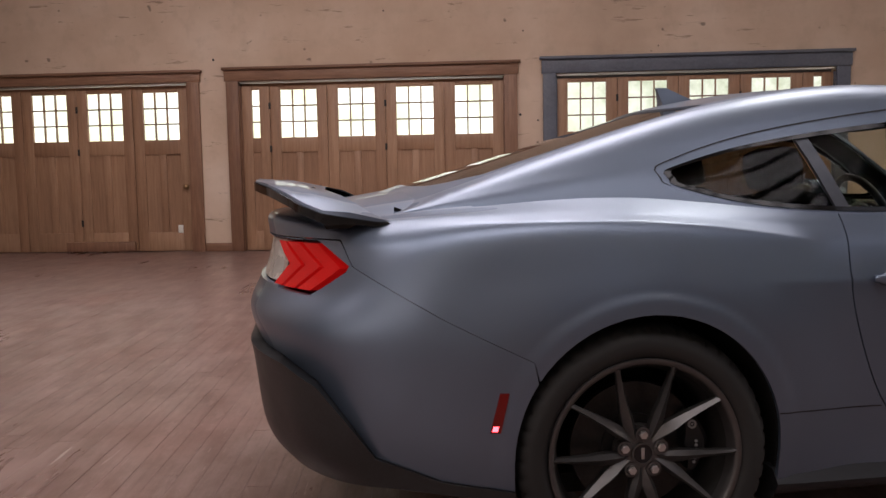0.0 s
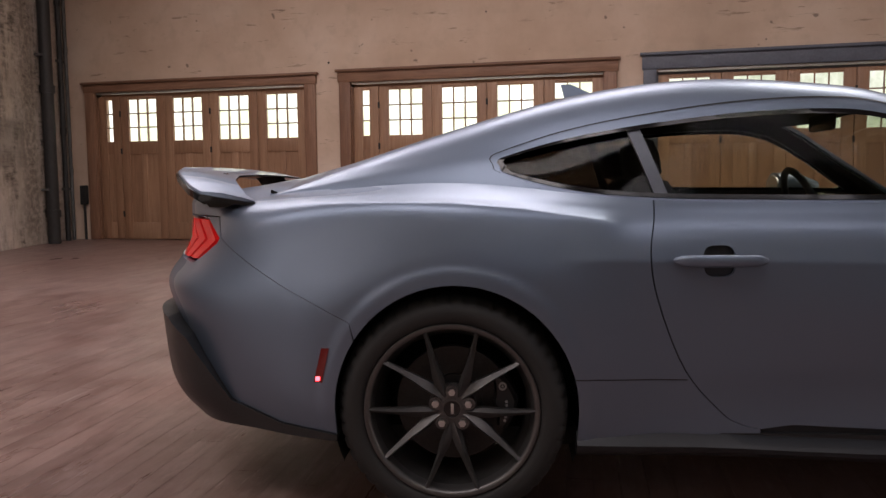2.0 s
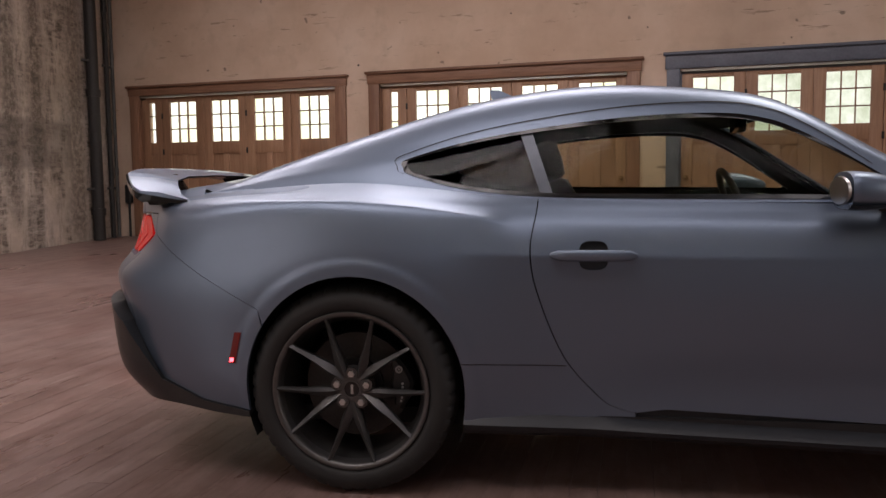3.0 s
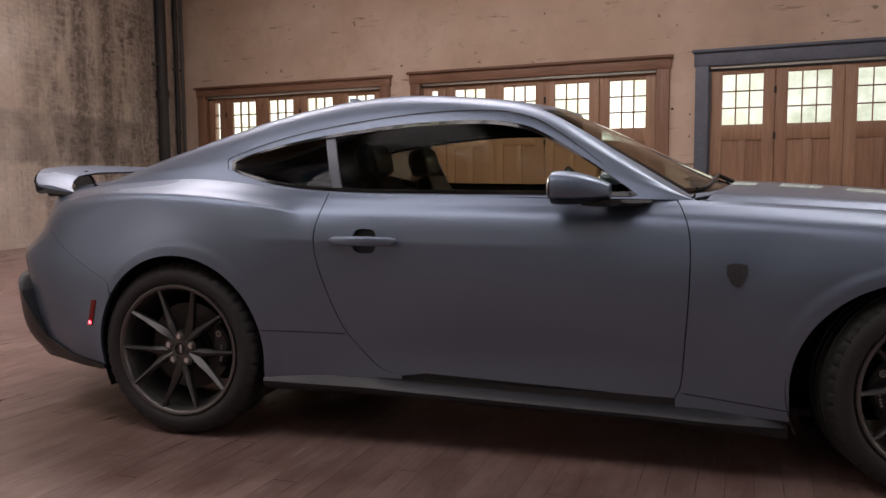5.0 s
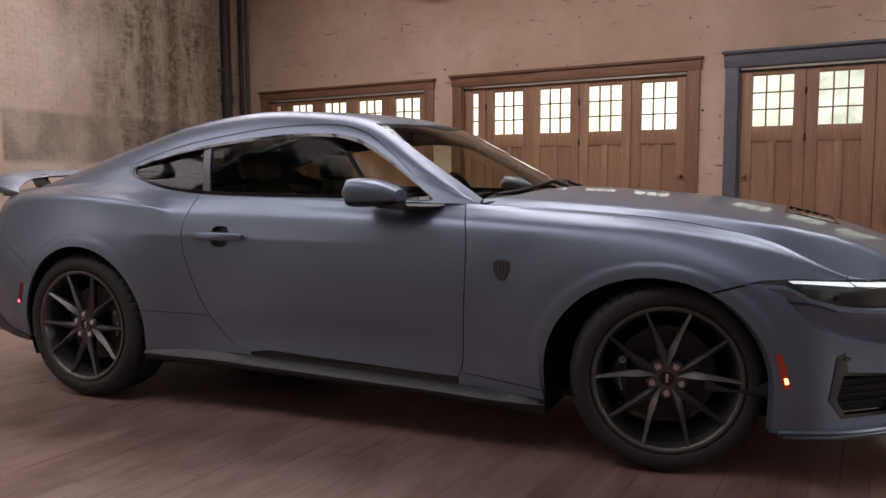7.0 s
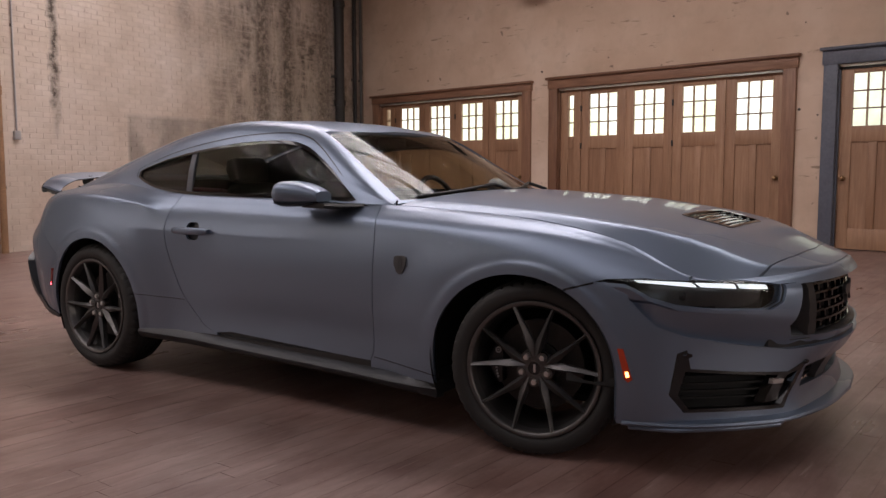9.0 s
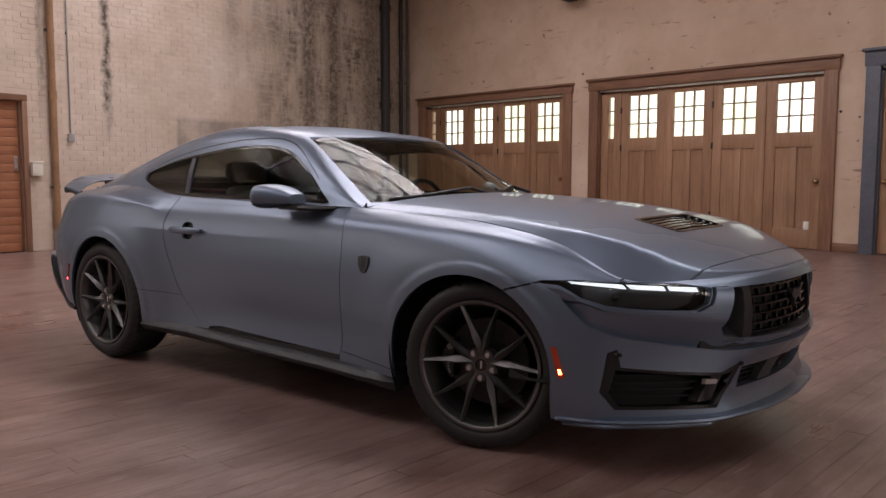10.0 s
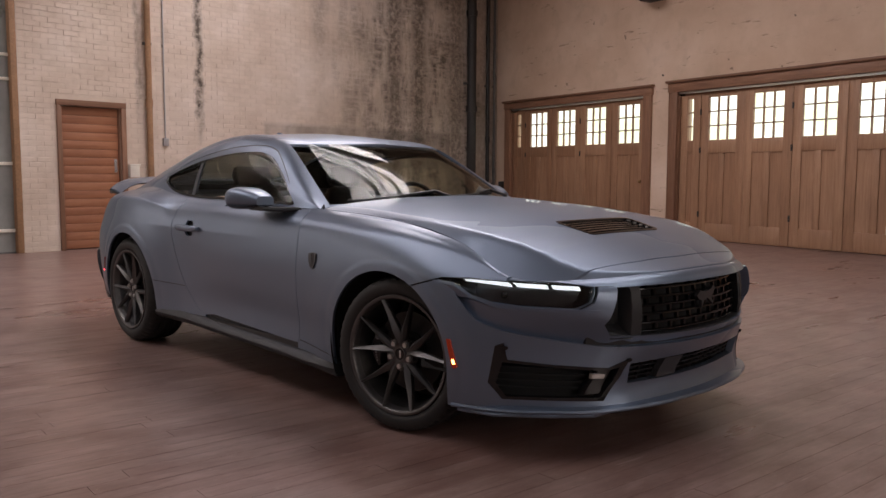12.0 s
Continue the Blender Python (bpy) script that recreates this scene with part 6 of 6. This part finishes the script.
ring_pts = [(.0, .178 * math.cos(a), .178 * math.sin(a)) for a in np.linspace(0, 2 * math.pi, 37)]
tube(ring_pts, .0155, 10, wheel_bm)
for a in (0.0, math.pi, -math.pi / 2):
    tube([(.02, .03 * math.cos(a), .03 * math.sin(a)), (.0, .17 * math.cos(a), .17 * math.sin(a))], .014, 8, wheel_bm)
sw = part("steering_wheel", wheel_bm, "seat_leather", car, "black leather steering wheel", 60)
sw.matrix_local = pose(.10, .37, .90, 0, -22, 0)
boss = bmesh.new()
bmesh.ops.create_uvsphere(boss, u_segments=20, v_segments=12, radius=.07, matrix=Matrix.Diagonal((.45, 1, .9, 1)))
part("steering_boss", boss, "cabin_grey", sw, "", 60)
rv = part("rear_view_mirror", box(.02, .045, -.12, .12, 1.215, 1.28, .012), "gloss_black", car)
for sgn in (-1, 1):
    part("door_card", box(-.72, .50, *sorted((sgn * .775, sgn * .80)), .30, .95, .01), "cabin_grey", car)
# ---- hall: fittings of the side wall (local x along the wall from the corner, local y into the hall) ----
n = Nodes("dirty_glass")
g1 = n.noise(2.0, 5)
n.set(base=n.ramp(g1, (0.3, (0.16, 0.165, 0.16)), (0.7, (0.30, 0.30, 0.285))), rough=n.ramp(g1, (0.3, 0.25), (0.7, 0.5)))
M["dirty_glass"] = n.mat


def on_west(name, label, category, s, z=0.0, w=0.0):
    return thing(name, label, category, LEFT @ Matrix.Translation((s, w, z)))


def side_door():
    d = thing("door_1", "brown horizontally boarded wooden side door in a brown frame", "door", LEFT @ Matrix.Translation((8.965, 0, 0)), kind="structure")
    w, h = 0.885, 2.09
    for a, b in ((-0.075, 0.0), (w, w + 0.065)):
        part("door_casing", box(a, b, -0.12, 0.035, 0, h + 0.0, 0.005), "post_wood", d)
    part("door_casing", box(-0.08, w + 0.07, -0.12, 0.037, h + 0.001, h + 0.085, 0.005), "trim_wood", d)
    for a, b in ((0.0, 0.022), (w - 0.022, w)):
        part("door_stop", box(a, b, -0.12, -0.03, 0, h, 0.003), "post_wood", d)
    part("backing_board", box(0.022, w - 0.022, -0.10, -0.075, 0.0, h, 0.0), "inner_gap", d)
    rng = random.Random(5)
    k = 17
    for i in range(k):
        z0 = 0.012 + (h - 0.02) * i / k
        o = rng.uniform(-0.003, 0.003)
        part("board", box(0.026, w - 0.026, -0.075 + o, -0.048 + o, z0 + 0.002, z0 + (h - 0.02) / k - 0.002, 0.003), "pine", d)
    part("door_handle", tube([(0.075, -0.045, 1.16), (0.075, -0.010, 1.16), (0.075, -0.010, 1.30), (0.075, -0.045, 1.30)], 0.010, 8), "conduit", d, "plain pale pull handle")
    part("handle_plate", box(0.055, 0.095, -0.05, -0.043, 1.13, 1.33, 0.002), "conduit", d)
    return d


side_door()


def steel_window():
    d = thing("window_7", "tall dirty steel-framed glazing in the brick wall", "window", LEFT @ Matrix.Translation((10.45, 0, 0)), kind="structure")
    w, h = 4.15, 4.3
    part("window_frame", box(-0.03, 0.05, -0.16, 0.012, 0, h, 0.004), "rust_pipe", d)
    part("window_frame", box(w - 0.05, w, -0.16, -0.04, 0, h, 0.004), "grey_iron", d)
    zs = [0.0, 0.32, 1.25, 2.41, 2.74, 3.6, 4.3]
    xs = [0.05, 0.9, 1.75, 2.6, 3.45, 4.10]
    for z in zs:
        part("glazing_bar", box(0.05, w - 0.05, -0.13, -0.07, z - 0.022 if z else 0, z + 0.022, 0.004), "plate_white" if z not in (0.0, 4.3) else "grey_iron", d)
    for x in xs[1:-1]:
        part("glazing_bar", box(x - 0.02, x + 0.02, -0.125, -0.075, 0, h, 0.003), "grey_iron", d)
    for x0, x1 in zip(xs, xs[1:]):
        for z0, z1 in zip(zs, zs[1:]):
            part("pane", box(x0, x1, -0.104, -0.098, z0, z1), "dirty_glass", d, smooth=0)
    return d


steel_window()


def vertical_pipe(name, label, s, r, off, z0, z1, mat, collars=()):
    d = on_west(name, label, "pipe", s)
    part("pipe_run", tube([(0, off, z0), (0, off, (z0 + z1) / 2), (0, off, z1)], r, 20), mat, d, "", 60)
    for z in collars:
        part("collar", tube([(0, off, z - 0.06), (0, off, z + 0.06)], r * 1.22, 20), mat, d, "", 60)
    for z in (0.9, 3.1, 5.2):
        if z0 < z < z1:
            part("clip", box(-r * 1.4, r * 1.4, 0.002, off, z - 0.02, z + 0.02, 0.003), "grey_iron", d)
    return d


vertical_pipe("drain_pipe", "thick black cast-iron drain pipe in the corner", 1.03, 0.10, 0.125, 0, CEIL, "dark_iron", (0.5, 2.55, 4.6))
vertical_pipe("drain_pipe", "thin dark iron pipe beside the corner", 0.40, 0.042, 0.06, 0, CEIL, "dark_iron", (1.9, 4.1))
vertical_pipe("riser_pipe", "narrow grey-brown pipe close to the corner", 0.16, 0.03, 0.05, 0, CEIL, "grey_iron", (1.2, 3.3))
vertical_pipe("brown_pipe", "rust-brown pipe on the painted brick wall", 8.525, 0.046, 0.062, 0, CEIL, "rust_pipe", (2.2,))
cd = vertical_pipe("conduit_pipe", "thin grey conduit with a small box at its end", 8.25, 0.012, 0.022, 1.66, CEIL, "conduit")
part("conduit_box", box(-0.045, 0.045, 0.001, 0.05, 1.55, 1.67, 0.006), "conduit", cd)
jb = on_west("junction_box", "painted metal junction box beside the side door", "box", 8.80)
part("box_body", box(-0.075, 0.075, 0.001, 0.09, 1.06, 1.25, 0.006), "plate_white", jb)
part("box_cover", box(-0.085, 0.085, 0.091, 0.10, 1.235, 1.262, 0.003), "plate_white", jb)
vb = thing("valve_box", "small dark valve fixed low near the corner", "valve", Matrix.Translation((-10.60, BACK_Y, 0.62)))
part("valve_body", box(-0.055, 0.055, -0.10, -0.001, 0.0, 0.34, 0.012), "dark_iron", vb)
part("valve_pipe", tube([(0, -0.05, 0.0), (0, -0.05, -0.62)], 0.022, 12), "dark_iron", vb)
hx = thing("wall_lamp_box", "black metal box fixed high on the plaster wall", "box", Matrix.Translation((-6.03, BACK_Y, 4.22)))
part("box_body", box(-0.22, 0.22, -0.30, -0.001, 0.0, 0.30, 0.02), "dark_iron", hx)
part("box_flap", box(-0.20, 0.20, -0.42, -0.301, 0.03, 0.05, 0.004), "dark_iron", hx)
for x, z, r in ((-1.288, 1.981, 0.022), (-1.03, 1.892, 0.016), (-1.24, 3.2, 0.012), (-5.9, 2.9, 0.02), (0.72, 2.93, 0.012), (-3.3, 3.55, 0.014)):
    an = thing("wall_anchor", "small dark iron anchor bolt in the plaster", "bolt", Matrix.Translation((x, BACK_Y, z)), "anchor bolts in the plaster")
    part("bolt_head", tube([(0, 0.01, 0), (0, -0.012, 0)], [r, r * 0.8], 10), "dark_iron", an)

# ---- bare tubes of light that hang behind the camera ----
n = Nodes("tube_glow")
n.set(base=(0.9, 0.9, 0.85), glow=(1.0, 0.90, 0.68), power=14.0)
M["tube_glow"] = n.mat
for x, y in ((-2.5, -6.2), (1.5, -6.2), (5.5, -6.2)):
    lamp = thing("strip_light", "slim hanging fluorescent strip light", "lamp", Matrix.Translation((x, y, 4.2)), "strip lights hanging in the hall")
    part("lamp_body", box(-0.9, 0.9, -0.05, 0.05, 0.03, 0.09, 0.006), "plate_white", lamp)
    part("lamp_tube", tube([(-0.88, 0, 0.0), (0.88, 0, 0.0)], 0.018, 12), "tube_glow", lamp)
    for dx in (-0.7, 0.7):
        part("lamp_cord", tube([(dx, 0, 0.09), (dx, 0, CEIL - 4.2)], 0.006, 6), "dark_iron", lamp)
# ---- small warm bulbs on a line across the hall ----
n = Nodes("bulb_glow")
n.set(base=(0.9, 0.8, 0.6), glow=(1.0, 0.72, 0.42), power=60.0)
M["bulb_glow"] = n.mat
for x, y, z in ((-7.0, -6.4, 4.6), (-4.6, -6.8, 4.5), (-1.2, -6.4, 4.7), (0.2, -7.0, 4.5), (2.8, -6.6, 4.6), (4.6, -7.0, 4.5), (-6.0, 5.6, 5.2), (-3.0, 5.9, 5.3), (-0.5, 5.5, 5.2)):
    pend = thing("pendant_bulb", "small warm glowing bulb on a thin cord", "lamp", Matrix.Translation((x, y, z)), "bulbs hanging from the ceiling")
    bulb = bmesh.new()
    bmesh.ops.create_uvsphere(bulb, u_segments=12, v_segments=8, radius=0.035)
    part("bulb", bulb, "bulb_glow", pend)
    part("socket", tube([(0, 0, 0.03), (0, 0, 0.09)], 0.016, 10), "dark_iron", pend)
    part("lamp_cord", tube([(0, 0, 0.09), (0, 0, CEIL - z)], 0.004, 6), "dark_iron", pend)
# ---- bricks of the side wall ----
def shared_box(name, w, d, h, material, chamfer=0.0):
    """A light block, w by d by h, its front at local y = 0 (bricks) or its top at z = 0 (planks)."""
    me = bpy.data.meshes.new(name)
    c = chamfer
    v = [(0, -d, 0), (w, -d, 0), (w, -d, h), (0, -d, h), (c, 0, c), (w - c, 0, c), (w - c, 0, h - c), (c, 0, h - c)]
    me.from_pydata(v, [], [(4, 7, 6, 5), (0, 4, 5, 1), (1, 5, 6, 2), (2, 6, 7, 3), (3, 7, 4, 0)])
    me.flip_normals()
    me.materials.append(M[material])
    return me


BW, BH, COURSE, PITCH = 0.204, 0.064, 0.075, 0.215
rng = random.Random(11)
pick_mesh = shared_box("brick", BW, 0.02, BH, "brick_paint", 0.004)
V, F = [], []
picked = 0
for r in range(int(CEIL / COURSE)):
    z = r * COURSE + 0.005
    shift = PITCH / 2 if r % 2 else 0
    for c in range(-1, 75):
        s = c * PITCH + shift + rng.uniform(-0.003, 0.003)
        proud, dz, tilt = rng.uniform(0.001, 0.006), rng.uniform(-0.003, 0.003), rng.uniform(-0.004, 0.004)
        if s < 0.0 or s + BW > 20.5 or (s > 16 and r > 30):
            continue
        a0, a1 = s, s + BW
        for a, b, h in ((8.885, 9.92, 2.18), (10.42, 14.7, 4.32), (15.2, 19.6, 4.32)):
            if z < h and a1 > a and a0 < b:
                a0, a1 = (a0, a) if a0 < a else (b, a1)
        if a1 - a0 < 0.03:
            continue
        if 3.75 < s < 8.25 and 2.02 < z + 0.01 < 3.08 and picked < 300:
            picked += 1
            b = new("brick", pick_mesh)
            b.parent = west
            b.matrix_local = Matrix.Translation((s, proud, z + dz)) @ Matrix.Rotation(tilt, 4, "Y")
            continue
        k = len(V)
        e = 0.004
        V += [(a0, -0.01, z + dz), (a1, -0.01, z + dz), (a1, -0.01, z + BH + dz), (a0, -0.01, z + BH + dz),
              (a0 + e, proud, z + e + dz), (a1 - e, proud, z + e + dz + tilt * 0.2), (a1 - e, proud, z + BH - e + dz + tilt * 0.2), (a0 + e, proud, z + BH - e + dz)]
        F += [(k + 4, k + 5, k + 6, k + 7), (k, k + 1, k + 5, k + 4), (k + 1, k + 2, k + 6, k + 5), (k + 2, k + 3, k + 7, k + 6), (k + 3, k, k + 4, k + 7)]
me = bpy.data.meshes.new("brick_courses")
me.from_pydata(V, [], F)
bm = bmesh.new()
bm.from_mesh(me)
bmesh.ops.recalc_face_normals(bm, faces=bm.faces)
bm.to_mesh(me)
bm.free()
me.materials.append(M["brick_paint"])
courses = new("brick_courses", me)
courses.parent = west
tagged(courses, "white-painted brick courses with soot runs", kind="stuff")

# ---- planks of the floor ----
FLOOR = Matrix.Rotation(radians(96), 4, "Z")  # local x along the boards
PW = 0.092
V, F = [], []
plank_meshes = {}
rng = random.Random(23)
near = 0
inv = FLOOR.inverted()
for c in range(int(-13.5 / PW), int(14.5 / PW)):
    across = c * PW
    along = -12.0 + rng.uniform(0, 2.4)
    while along < 12.0:
        length = rng.choice((1.2, 1.6, 2.0, 2.4, 2.8))
        x0, x1 = along, along + length - 0.0012
        along += length
        mid = FLOOR @ Vector(((x0 + x1) / 2, across, 0))
        if mid.y < SOUTH_Y - 1.5 or mid.y > BACK_Y + 1.6 or mid.x < -12.4 or mid.x > EAST_X + 0.2:
            continue
        top = rng.uniform(-0.0006, 0.0)
        if -4.2 < mid.x < 3.6 and -2.6 < mid.y < 2.6 and near < 300:
            near += 1
            if length not in plank_meshes:
                pm = bpy.data.meshes.new("plank")
                w = PW - 0.0004
                e = 0.0004
                pm.from_pydata([(0, 0, -.012), (length - .0012, 0, -.012), (length - .0012, w, -.012), (0, w, -.012), (e, e, 0), (length - .0012 - e, e, 0), (length - .0012 - e, w - e, 0), (e, w - e, 0)], [],
                               [(4, 5, 6, 7), (0, 1, 5, 4), (1, 2, 6, 5), (2, 3, 7, 6), (3, 0, 4, 7)])
                pm.materials.append(M["floor_wood"])
                plank_meshes[length] = pm
            p = new("plank", plank_meshes[length])
            p.parent = floor
            p.matrix_local = FLOOR @ Matrix.Translation((x0, across, top))
            continue
        k = len(V)
        w, e = PW - 0.0004, 0.0004
        V += [FLOOR @ Vector(q) for q in ((x0, across, -.012), (x1, across, -.012), (x1, across + w, -.012), (x0, across + w, -.012), (x0 + e, across + e, top), (x1 - e, across + e, top), (x1 - e, across + w - e, top), (x0 + e, across + w - e, top))]
        F += [(k + 4, k + 5, k + 6, k + 7), (k, k + 1, k + 5, k + 4), (k + 1, k + 2, k + 6, k + 5), (k + 2, k + 3, k + 7, k + 6), (k + 3, k, k + 4, k + 7)]
me = bpy.data.meshes.new("plank_field")
me.from_pydata([tuple(v) for v in V], [], F)
me.materials.append(M["floor_wood"])
field = new("plank_field", me)
field.parent = floor
tagged(field, "worn reddish-brown floor boards", kind="stuff")
